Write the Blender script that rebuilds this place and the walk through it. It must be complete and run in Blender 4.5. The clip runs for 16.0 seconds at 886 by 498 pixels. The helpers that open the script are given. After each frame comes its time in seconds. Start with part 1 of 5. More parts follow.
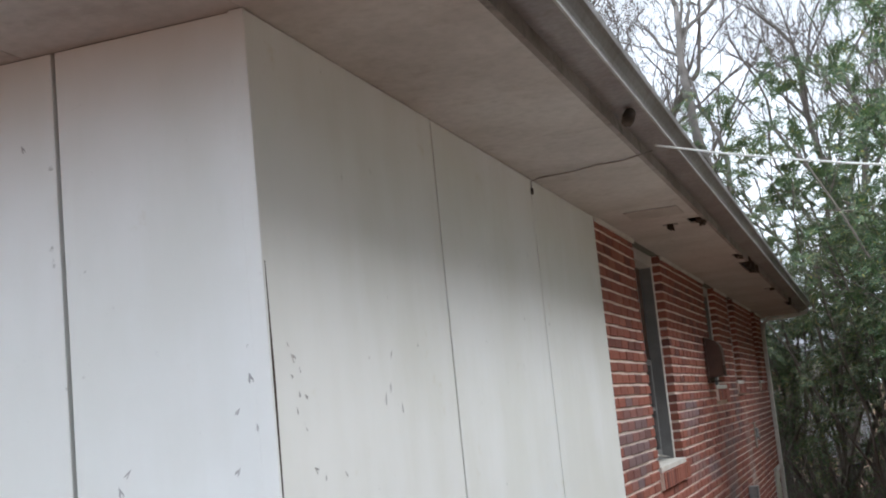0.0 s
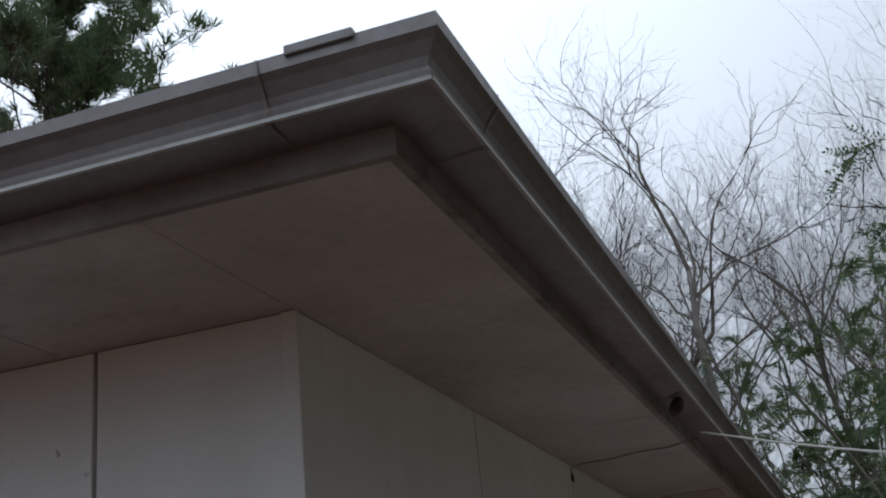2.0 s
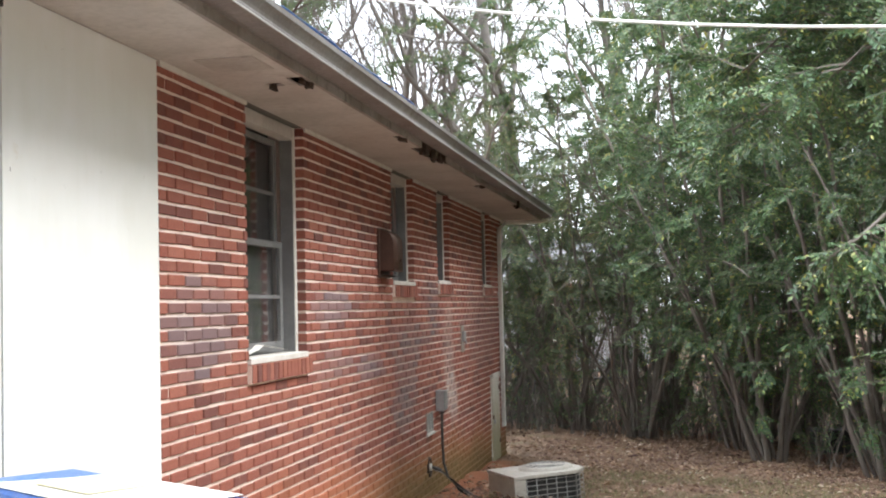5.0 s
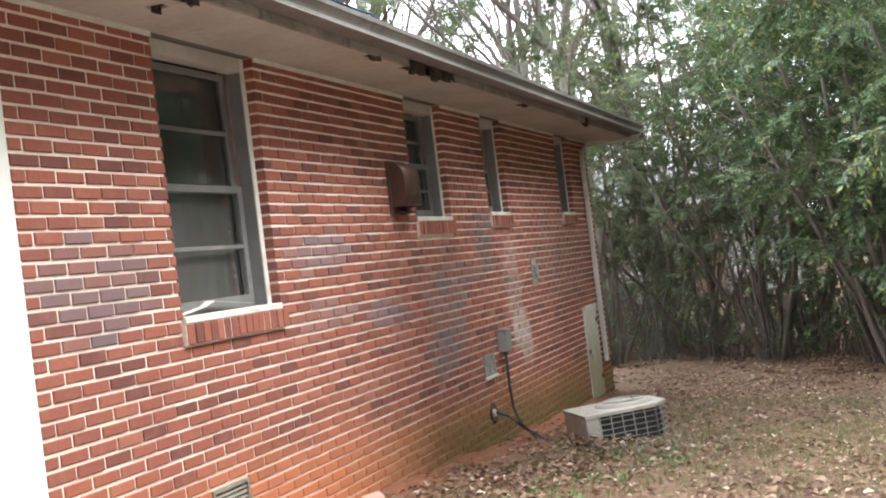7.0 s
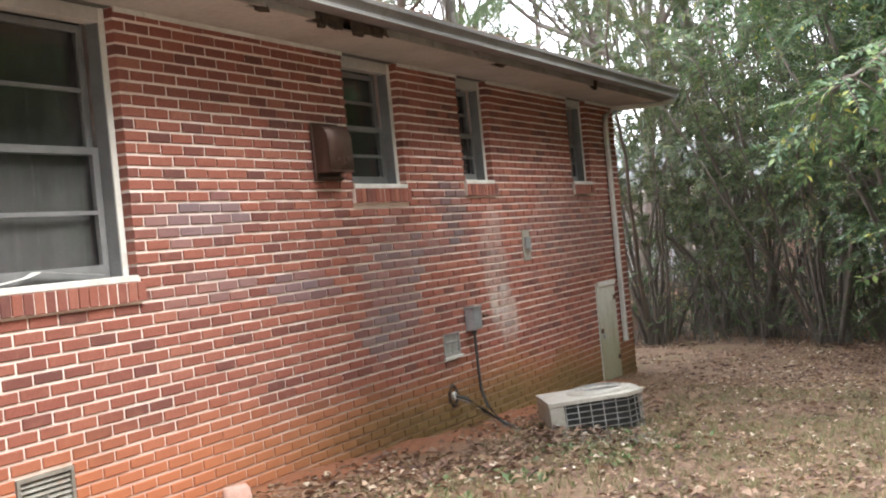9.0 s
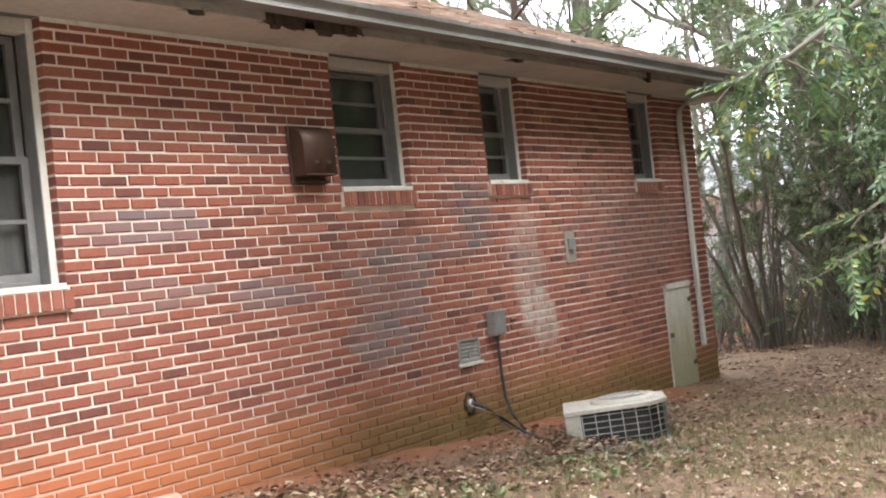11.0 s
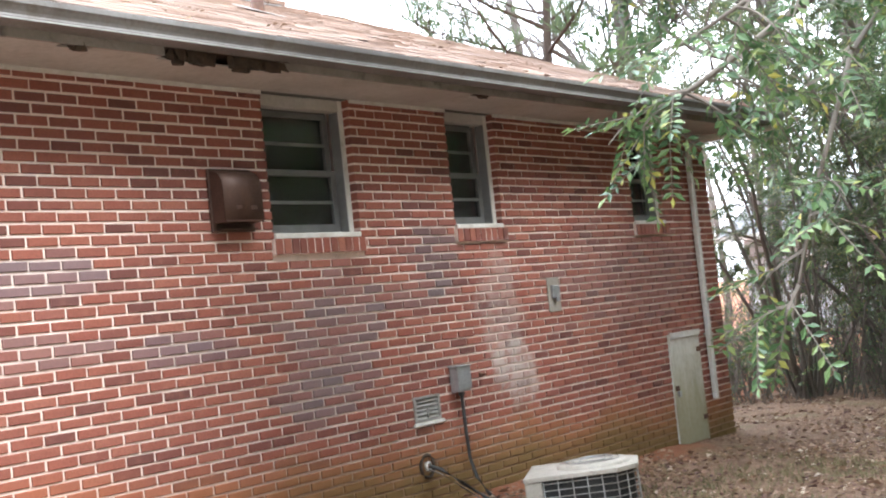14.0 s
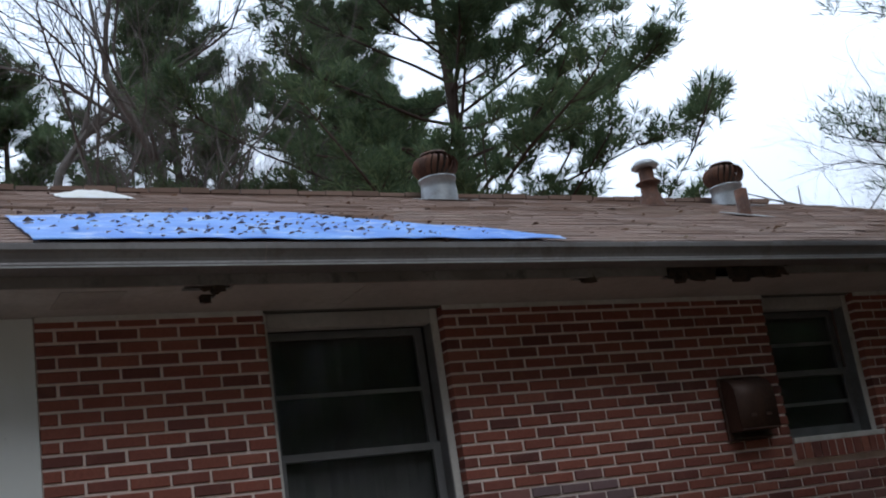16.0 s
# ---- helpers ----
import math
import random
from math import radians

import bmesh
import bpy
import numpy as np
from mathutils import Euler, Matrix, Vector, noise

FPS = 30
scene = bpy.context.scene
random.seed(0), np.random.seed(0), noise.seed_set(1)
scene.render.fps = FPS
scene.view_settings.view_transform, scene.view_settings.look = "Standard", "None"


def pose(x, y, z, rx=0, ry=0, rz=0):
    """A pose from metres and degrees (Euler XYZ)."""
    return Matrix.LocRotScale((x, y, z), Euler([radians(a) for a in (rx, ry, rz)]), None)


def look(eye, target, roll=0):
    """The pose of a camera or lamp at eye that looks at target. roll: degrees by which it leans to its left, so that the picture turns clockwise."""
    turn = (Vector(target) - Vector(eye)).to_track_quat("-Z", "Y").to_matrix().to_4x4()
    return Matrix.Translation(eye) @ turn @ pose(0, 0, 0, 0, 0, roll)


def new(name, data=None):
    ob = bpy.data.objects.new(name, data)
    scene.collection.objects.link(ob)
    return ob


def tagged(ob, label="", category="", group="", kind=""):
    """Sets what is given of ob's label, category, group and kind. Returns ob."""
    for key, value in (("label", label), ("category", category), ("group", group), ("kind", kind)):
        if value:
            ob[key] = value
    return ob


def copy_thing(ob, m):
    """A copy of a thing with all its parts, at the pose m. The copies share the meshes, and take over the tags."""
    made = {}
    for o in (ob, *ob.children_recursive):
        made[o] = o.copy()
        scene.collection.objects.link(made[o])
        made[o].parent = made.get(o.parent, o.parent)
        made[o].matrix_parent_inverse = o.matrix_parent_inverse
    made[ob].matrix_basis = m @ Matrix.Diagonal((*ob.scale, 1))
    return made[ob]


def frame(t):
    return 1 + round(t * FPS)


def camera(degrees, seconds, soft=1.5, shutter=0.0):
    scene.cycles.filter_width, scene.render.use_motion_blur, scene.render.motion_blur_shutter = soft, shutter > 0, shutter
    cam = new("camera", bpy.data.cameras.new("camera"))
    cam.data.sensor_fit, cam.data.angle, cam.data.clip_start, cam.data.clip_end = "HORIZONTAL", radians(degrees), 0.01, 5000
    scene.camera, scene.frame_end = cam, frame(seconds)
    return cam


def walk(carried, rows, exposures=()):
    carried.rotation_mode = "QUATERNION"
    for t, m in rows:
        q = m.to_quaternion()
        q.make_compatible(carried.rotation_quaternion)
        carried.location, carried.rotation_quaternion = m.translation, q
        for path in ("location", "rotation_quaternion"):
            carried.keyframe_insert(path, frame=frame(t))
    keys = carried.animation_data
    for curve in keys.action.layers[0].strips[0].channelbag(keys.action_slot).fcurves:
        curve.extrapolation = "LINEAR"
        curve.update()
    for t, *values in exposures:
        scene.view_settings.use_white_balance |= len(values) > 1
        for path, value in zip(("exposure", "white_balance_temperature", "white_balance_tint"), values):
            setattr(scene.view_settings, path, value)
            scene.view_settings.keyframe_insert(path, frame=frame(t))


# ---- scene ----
cam = camera(41.1, 16.0, soft=2.0)
PATH = [
    (0, (1.308, -2.529, 1.699), (0.667, -0.656, 1.987), -5.7),
    (0.5, (1.278, -2.536, 1.77), (0.573, -0.717, 2.212), -8.0),
    (1, (1.255, -2.559, 1.815), (0.563, -0.813, 2.503), -7.1),
    (1.5, (1.231, -2.577, 1.834), (0.558, -0.891, 2.673), -6.5),
    (2, (1.184, -2.472, 1.852), (0.6, -0.694, 2.559), -5.7),
    (2.5, (1.209, -2.439, 1.774), (0.687, -0.582, 2.301), -5.6),
    (3, (1.27, -2.339, 1.698), (0.869, -0.418, 2.088), -6.5),
    (3.5, (1.569, -2.148, 1.627), (1.201, -0.207, 1.938), -2.7),
    (4, (1.841, -1.855, 1.58), (1.491, 0.101, 1.812), -3.6),
    (4.5, (2.1, -1.558, 1.564), (1.778, 0.41, 1.717), -4.2),
    (5, (2.385, -1.266, 1.538), (1.999, 0.694, 1.638), -1.4),
    (7.5, (3.562, 0.174, 1.348), (2.8, 2.023, 1.378), -7.9),
    (8, (3.854, 0.466, 1.321), (2.992, 2.27, 1.362), -6.2),
    (8.5, (4.09, 0.796, 1.301), (3.193, 2.583, 1.294), -3.9),
    (9, (4.319, 1.104, 1.29), (3.444, 2.902, 1.28), -5.6),
    (11.5, (5.582, 2.332, 1.115), (4.361, 3.916, 1.111), -4.9),
    (12, (5.709, 2.593, 1.066), (4.471, 4.16, 0.959), -2.8),
    (12.5, (5.817, 2.737, 1.022), (4.469, 4.207, 0.867), -6.5),
    (13, (5.734, 2.919, 1.021), (4.391, 4.385, 0.801), -5.1),
    (13.5, (5.696, 3.076, 1.062), (4.412, 4.597, 0.868), -5.6),
    (14, (5.77, 3.185, 1.176), (4.518, 4.742, 1.275), -6.1),
    (14.5, (5.797, 3.195, 1.159), (4.542, 4.718, 1.484), -7.7),
    (15, (5.858, 3.096, 1.228), (4.509, 4.499, 1.688), -7.2),
    (15.5, (5.745, 2.976, 1.315), (4.206, 4.143, 1.834), -8.0),
    (16, (5.82, 2.983, 1.273), (4.136, 3.925, 1.798), -8.7),
]
EXPOSURES = [(0.0, -0.2, 6100, 10), (1.0, -0.3, 6100, 10), (1.5, -1.15, 5900, 10), (2.0, -1.9, 6000, 10), (2.5, -1.55, 6100, 10), (3.0, -0.6, 6100, 10), (3.5, -0.25, 6100, 10),
             (4.0, -0.1, 6200, 10), (4.5, 0.4, 6300, 10), (5.0, 0.75, 6400, 10), (7.5, 0.95, 6500, 10), (9.0, 1.0, 6500, 10), (11.5, 1.1, 6600, 10), (12.5, 0.95, 6600, 10), (13.5, 0.8, 6600, 10),
             (14.0, 1.15, 6200, 10), (14.5, 1.15, 6200, 10), (15.0, -0.45, 6250, 10), (15.5, -1.55, 6000, 10), (16.0, -1.7, 5700, 10)]
walk(cam, [(t, look(e, g, r)) for t, e, g, r in PATH], EXPOSURES)


# ---- node helpers ----
class Nodes:
    """Small wrapper to write node trees briefly."""

    def __init__(self, tree):
        self.tree = tree

    def add(self, kind, **sockets):
        node = self.tree.nodes.new(kind)
        for k, v in sockets.items():
            self.put(node.inputs[k], v)
        return node

    def put(self, sock, v):
        if isinstance(v, bpy.types.NodeSocket):
            self.tree.links.new(v, sock)
        elif isinstance(v, tuple) and len(v) == 3 and sock.type == "RGBA":
            sock.default_value = (*v, 1)
        else:
            sock.default_value = v

    def math(self, op, a, b=0.0, clamp=False):
        node = self.tree.nodes.new("ShaderNodeMath")
        node.operation, node.use_clamp = op, clamp
        self.put(node.inputs[0], a)
        self.put(node.inputs[1], b)
        return node.outputs[0]

    def noise(self, vec, scale, detail=4.0, rough=0.55):
        n = self.add("ShaderNodeTexNoise", Vector=vec, Scale=scale, Detail=detail, Roughness=rough)
        return n.outputs["Fac"]

    def span(self, v, a, b, c=0.0, d=1.0):
        n = self.tree.nodes.new("ShaderNodeMapRange")
        n.interpolation_type = "SMOOTHSTEP"
        for sock, val in zip(n.inputs, (v, a, b, c, d)):
            self.put(sock, val)
        return n.outputs[0]

    def mix(self, f, a, b):
        n = self.tree.nodes.new("ShaderNodeMix")
        n.data_type = "RGBA"
        self.put(n.inputs[0], f)
        self.put(n.inputs[6], a)
        self.put(n.inputs[7], b)
        return n.outputs[2]

    def ramp(self, v, stops):
        n = self.tree.nodes.new("ShaderNodeValToRGB")
        e = n.color_ramp.elements
        while len(e) < len(stops):
            e.new(0.5)
        for el, (p, c) in zip(e, stops):
            el.position, el.color = p, (*c, 1)
        self.put(n.inputs[0], v)
        return n.outputs[0]


def material(name):
    m = bpy.data.materials.new(name)
    m.use_nodes = True
    n = Nodes(m.node_tree)
    bsdf = m.node_tree.nodes["Principled BSDF"]
    pos = n.add("ShaderNodeNewGeometry").outputs["Position"]
    return m, n, bsdf, pos


def bump(n, bsdf, height, strength=0.3, dist=0.01):
    b = n.add("ShaderNodeBump", Height=height, Strength=strength, Distance=dist)
    n.put(bsdf.inputs["Normal"], b.outputs[0])


def plain(name, c1, c2, rough=0.7, big=1.5, fine=40.0, metal=0.0, relief=0.15, dirt=None, dirt_amount=0.4):
    """Two-scale mottled surface."""
    m, n, bsdf, pos = material(name)
    a = n.span(n.noise(pos, big), 0.35, 0.65)
    f = n.noise(pos, fine, 3.0)
    col = n.mix(a, c1, c2)
    col = n.mix(n.span(f, 0.3, 0.8, 0.0, 0.35), col, tuple(0.6 * c for c in c1))
    if dirt:
        d = n.span(n.noise(pos, big * 2.7, 6.0, 0.7), 0.52, 0.72, 0.0, dirt_amount)
        col = n.mix(d, col, dirt)
    n.put(bsdf.inputs["Base Color"], col)
    n.put(bsdf.inputs["Roughness"], n.span(f, 0.2, 0.8, rough - 0.08, min(1.0, rough + 0.08)))
    bsdf.inputs["Metallic"].default_value = metal
    bump(n, bsdf, f, relief, 0.004)
    return m


# ---- world and sun ----
world = bpy.data.worlds.new("overcast")
scene.world = world
world.use_nodes = True
wn = Nodes(world.node_tree)
bg = world.node_tree.nodes["Background"]
sky = wn.add("ShaderNodeTexSky")
sky.sky_type, sky.sun_disc, sky.dust_density = "NISHITA", False, 3.0
sky.sun_elevation, sky.sun_rotation = radians(49), radians(88)
coord = wn.add("ShaderNodeTexCoord").outputs["Generated"]
cloud = wn.span(wn.noise(coord, 1.6, 4.0, 0.5), 0.30, 0.48)
high = wn.add("ShaderNodeSeparateXYZ", Vector=coord).outputs[2]
axes = wn.add("ShaderNodeSeparateXYZ", Vector=coord)
west = wn.math("ADD", wn.math("MULTIPLY", axes.outputs[0], 0.88), wn.math("MULTIPLY", axes.outputs[1], -0.12))
grade = wn.math("MULTIPLY", wn.span(high, -0.05, 0.95, 0.85, 2.4), wn.span(west, 0.8, -0.8, 0.45, 3.0))
cover = wn.mix(wn.math("ADD", wn.math("MULTIPLY", cloud, 0.4), 0.55), sky.outputs[0], (9.3, 9.9, 10.6))
lit = wn.add("ShaderNodeVectorMath")
lit.operation = "SCALE"
wn.put(lit.inputs[0], cover)
wn.put(lit.inputs["Scale"], grade)
wn.put(bg.inputs["Color"], lit.outputs[0])
bg.inputs["Strength"].default_value = 0.105
sun = new("sun", bpy.data.lights.new("sun", "SUN"))
sun.data.energy, sun.data.angle, sun.data.color = 2.6, radians(22), (1.0, 0.98, 0.95)
sun.matrix_world = look((9.0, 0.31, 10.5), (0, 0, 0))


# ---- mesh helpers ----
def mesh_ob(name, verts, faces, mat=None, parent=None, label="", smooth=False):
    me = bpy.data.meshes.new(name)
    me.from_pydata([tuple(v) for v in verts], [], [tuple(f) for f in faces])
    me.update()
    if mat:
        me.materials.append(mat)
    if smooth:
        me.polygons.foreach_set("use_smooth", [True] * len(me.polygons))
    ob = new(name, me)
    if parent:
        ob.parent = parent
    if label:
        tagged(ob, label)
    return ob


def part(name, bm, mat, parent=None, label="", smooth=False):
    """Links a bmesh as one mesh object under a thing or part."""
    me = bpy.data.meshes.new(name)
    bmesh.ops.recalc_face_normals(bm, faces=bm.faces)
    bm.to_mesh(me)
    bm.free()
    me.materials.append(mat)
    if smooth:
        me.polygons.foreach_set("use_smooth", [True] * len(me.polygons))
    ob = new(name, me)
    if parent:
        ob.parent = parent
    if label:
        tagged(ob, label)
    return ob


def add_box(bm, lo, hi, bevel=0.0):
    r = bmesh.ops.create_cube(bm, size=1.0)
    c = [(a + b) / 2 for a, b in zip(lo, hi)]
    for v in r["verts"]:
        v.co = Vector([c[i] + v.co[i] * (hi[i] - lo[i]) for i in range(3)])
    if bevel:
        es = {e for v in r["verts"] for e in v.link_edges}
        bmesh.ops.bevel(bm, geom=list(es), offset=bevel, segments=1, affect="EDGES")
    return bm


def box(name, lo, hi, mat, parent=None, label="", bevel=0.004):
    return part(name, add_box(bmesh.new(), lo, hi, bevel), mat, parent, label)


def boxes(name, spans, mat, parent=None, label="", bevel=0.0):
    bm = bmesh.new()
    for lo, hi in spans:
        add_box(bm, lo, hi, bevel)
    return part(name, bm, mat, parent, label)


def empty(name, place=(0, 0, 0)):
    ob = new(name)
    ob.location = place
    return ob


def lathe(name, profile, mat, parent=None, label="", sides=24, centre=(0, 0, 0)):
    """Turned shape from (radius, z) pairs."""
    vs, fs = [], []
    for r, z in profile:
        for k in range(sides):
            a = 2 * math.pi * k / sides
            vs.append((centre[0] + r * math.cos(a), centre[1] + r * math.sin(a), centre[2] + z))
    for i in range(len(profile) - 1):
        for k in range(sides):
            k2 = (k + 1) % sides
            fs.append((i * sides + k, i * sides + k2, (i + 1) * sides + k2, (i + 1) * sides + k))
    return mesh_ob(name, vs, fs, mat, parent, label, True)


def tube(vs, fs, pts, radii, sides=5):
    """Appends a tapered tube along pts to the lists vs, fs."""
    base = len(vs)
    n = len(pts)
    for i, p in enumerate(pts):
        d = (pts[min(i + 1, n - 1)] - pts[max(i - 1, 0)])
        d = d.normalized() if d.length > 1e-6 else Vector((0, 0, 1))
        u = d.orthogonal().normalized()
        w = d.cross(u)
        for k in range(sides):
            a = 2 * math.pi * k / sides
            vs.append(p + (u * math.cos(a) + w * math.sin(a)) * radii[i])
    for i in range(n - 1):
        for k in range(sides):
            k2 = (k + 1) % sides
            fs.append((base + i * sides + k, base + i * sides + k2, base + (i + 1) * sides + k2, base + (i + 1) * sides + k))
    fs.append(tuple(base + (n - 1) * sides + k for k in range(sides)))


def pipe(name, pts, radius, mat, parent=None, label="", sides=8):
    vs, fs = [], []
    tube(vs, fs, [Vector(p) for p in pts], [radius] * len(pts), sides)
    return mesh_ob(name, vs, fs, mat, parent, label, True)


# ---- ground profile ----
def wall_base(y):
    return float(np.interp(y, [5.0, 6.0, 7.5, 8.6, 10.0, 13.7, 15.0, 22.0, 40.0], [-0.02, -0.085, -0.15, -0.24, -0.31, -0.49, -0.55, -0.80, -0.6]))


def ground_z(x, y):
    return wall_base(y) - 0.055 * min(max(x, 0.0), 8.0)



# ---- materials ----
COURSE, STRETCHER, JOINT = 0.0677, 0.2035, 0.0155
SOF = 2.75                       # soffit height
BRICK_START = 3.93


def brick_cells(n, pos):
    """Centre of the brick that a point of the long wall belongs to."""
    v = n.add("ShaderNodeSeparateXYZ", Vector=pos)
    row = n.math("FLOOR", n.math("DIVIDE", n.math("SUBTRACT", SOF - 0.004 + JOINT / 2, v.outputs[2]), COURSE))
    shift = n.math("MULTIPLY", n.math("MODULO", row, 2.0), STRETCHER / 2)
    start = n.math("SUBTRACT", BRICK_START - JOINT / 2, shift)
    col = n.math("FLOOR", n.math("DIVIDE", n.math("SUBTRACT", v.outputs[1], start), STRETCHER))
    y = n.math("ADD", start, n.math("MULTIPLY", n.math("ADD", col, 0.5), STRETCHER))
    z = n.math("SUBTRACT", SOF, n.math("MULTIPLY", n.math("ADD", row, 0.5), COURSE))
    return n.add("ShaderNodeCombineXYZ", X=0.0, Y=y, Z=z).outputs[0]


def blob(n, pos, y, z, ry, rz, wobble=0.65, scale=2.6):
    """Ragged stain on the long wall round (y, z)."""
    v = n.add("ShaderNodeSeparateXYZ", Vector=pos)
    dy = n.math("DIVIDE", n.math("SUBTRACT", v.outputs[1], y), ry)
    dz = n.math("DIVIDE", n.math("SUBTRACT", v.outputs[2], z), rz)
    d = n.math("SQRT", n.math("ADD", n.math("MULTIPLY", dy, dy), n.math("MULTIPLY", dz, dz)))
    d = n.math("ADD", d, n.math("MULTIPLY", n.math("SUBTRACT", n.noise(pos, scale, 5.0, 0.65), 0.5), wobble * 4))
    broken = n.span(n.noise(pos, 9.0, 5.0, 0.7), 0.38, 0.54, 0.35, 1.0)
    return n.math("MULTIPLY", broken, n.span(d, 0.75, 1.2, 1.0, 0.0))


# centre along the wall, height, half sizes, colour, cover, 1 where the smear fills whole bricks
SMEARS = ((4.45, 1.46, 0.50, 0.24, (0.14, 0.125, 0.14), 0.68, 1), (6.78, 1.54, 0.46, 0.15, (0.17, 0.155, 0.175), 0.62, 1),
          (6.85, 1.14, 0.42, 0.10, (0.20, 0.16, 0.165), 0.55, 1), (7.75, 1.08, 0.42, 0.11, (0.17, 0.15, 0.17), 0.62, 1),
          (9.05, 1.05, 0.52, 0.46, (0.19, 0.16, 0.165), 0.55, 1), (8.9, 0.68, 0.36, 0.18, (0.19, 0.165, 0.17), 0.55, 1),
          (10.25, 1.56, 0.46, 0.25, (0.09, 0.08, 0.09), 0.72, 1), (9.9, 1.3, 0.5, 0.14, (0.16, 0.13, 0.135), 0.45, 1),
          (11.05, 1.05, 0.28, 0.55, (0.46, 0.41, 0.38), 0.35, 0), (11.15, 0.60, 0.36, 0.26, (0.56, 0.51, 0.47), 0.55, 0),
          (13.2, 1.3, 1.4, 0.5, (0.2, 0.16, 0.16), 0.3, 1))


def weathered(n, pos, col, strength, whole):
    """Grey paint smears, pale salts, moss and clay splashes shared by bricks and joints."""
    cell = brick_cells(n, pos) if whole else pos
    for y, z, ry, rz, c, a, solid in SMEARS:
        col = n.mix(n.math("MULTIPLY", blob(n, cell if solid else pos, y, z, ry, rz), a * strength), col, c)
    v = n.add("ShaderNodeSeparateXYZ", Vector=pos)
    wob = n.math("MULTIPLY", n.math("SUBTRACT", n.noise(pos, 1.3, 5.0, 0.6), 0.5), 0.5)
    fall = n.math("ADD", n.math("MULTIPLY", v.outputs[1], 0.055), n.math("ADD", v.outputs[2], wob))
    clay = n.span(fall, 0.45, 0.95, 0.75, 0.0)
    col = n.mix(n.math("MULTIPLY", clay, 0.4 + 0.6 * strength), col, (0.50, 0.17, 0.07))
    moss = n.math("MULTIPLY", n.span(fall, 0.40, 0.92, 0.95, 0.0), n.span(v.outputs[1], 6.0, 9.6))
    col = n.mix(n.math("MULTIPLY", moss, 0.55 + 0.45 * strength), col, (0.165, 0.108, 0.034))
    return col


def brick_material(name, by_object):
    m, n, bsdf, pos = material(name)
    if by_object:
        rnd = n.add("ShaderNodeObjectInfo").outputs["Random"]
    else:
        rnd = n.add("ShaderNodeNewGeometry").outputs["Random Per Island"]
    col = n.ramp(rnd, [(0.0, (0.13, 0.05, 0.042)), (0.15, (0.20, 0.068, 0.052)), (0.35, (0.255, 0.086, 0.06)), (0.55, (0.30, 0.102, 0.068)), (0.8, (0.27, 0.084, 0.058)), (1.0, (0.34, 0.13, 0.088))])
    f = n.noise(pos, 60.0, 5.0, 0.7)
    g = n.noise(pos, 9.0, 4.0)
    col = n.mix(n.span(f, 0.35, 0.8, 0.0, 0.45), col, (0.10, 0.035, 0.025))
    col = n.mix(n.span(g, 0.5, 0.75, 0.0, 0.3), col, (0.34, 0.15, 0.10))
    col = weathered(n, pos, col, 1.0, True)
    n.put(bsdf.inputs["Base Color"], col)
    bsdf.inputs["Roughness"].default_value = 0.86
    bump(n, bsdf, f, 0.5, 0.004)
    return m


BRICK = brick_material("brick_single", True)
BRICK_JOINED = brick_material("brick_field", False)

MORTAR, mn, mb, mp = material("mortar")
mf = mn.noise(mp, 45.0, 5.0, 0.7)
mc = mn.mix(mn.span(mn.noise(mp, 3.0), 0.35, 0.65), (0.84, 0.72, 0.65), (0.78, 0.64, 0.56))
mc = mn.mix(mn.span(mf, 0.4, 0.85, 0.0, 0.35), mc, (0.45, 0.32, 0.26))
mn.put(mb.inputs["Base Color"], weathered(mn, mp, mc, 0.4, False))
mb.inputs["Roughness"].default_value = 0.95
bump(mn, mb, mf, 0.5, 0.004)

PAINT, pn, pb, pp = material("panel_paint")
pv = pn.add("ShaderNodeSeparateXYZ", Vector=pp)
streak = pn.add("ShaderNodeCombineXYZ", X=pn.math("MULTIPLY", pv.outputs[0], 3.5), Y=pn.math("MULTIPLY", pv.outputs[1], 3.5), Z=pn.math("MULTIPLY", pv.outputs[2], 0.7))
sn = pn.noise(streak.outputs[0], 1.0, 5.0, 0.6)
pc = pn.mix(pn.span(pn.math("ADD", pn.math("MULTIPLY", sn, 0.4), pn.math("MULTIPLY", pn.noise(pp, 1.1, 5.0), 0.6)), 0.38, 0.62), (0.77, 0.79, 0.78), (0.70, 0.715, 0.68))
pc = pn.mix(pn.span(pn.noise(pp, 3.2, 6.0, 0.7), 0.62, 0.74, 0.0, 0.5), pc, (0.55, 0.5, 0.36))
pc = pn.mix(pn.span(pn.noise(pp, 14.0, 6.0, 0.75), 0.655, 0.72, 0.0, 0.7), pc, (0.30, 0.30, 0.28))
pn.put(pb.inputs["Base Color"], pc)
pb.inputs["Roughness"].default_value = 0.6
bump(pn, pb, pn.noise(pp, 30.0, 4.0), 0.08, 0.004)

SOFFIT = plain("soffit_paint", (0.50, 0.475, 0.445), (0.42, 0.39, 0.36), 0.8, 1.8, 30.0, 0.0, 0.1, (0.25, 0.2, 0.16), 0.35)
TRIM = plain("trim_paint", (0.72, 0.71, 0.67), (0.6, 0.58, 0.53), 0.6, 4.0, 50.0, 0.0, 0.15, (0.3, 0.26, 0.2), 0.45)
SASH = plain("sash_paint", (0.19, 0.19, 0.19), (0.14, 0.14, 0.14), 0.55, 5.0, 60.0, 0.0, 0.1, (0.15, 0.14, 0.12), 0.4)
FASCIA = plain("fascia_paint", (0.30, 0.27, 0.25), (0.2, 0.17, 0.15), 0.75, 2.5, 30.0, 0.0, 0.2, (0.06, 0.05, 0.045), 0.7)
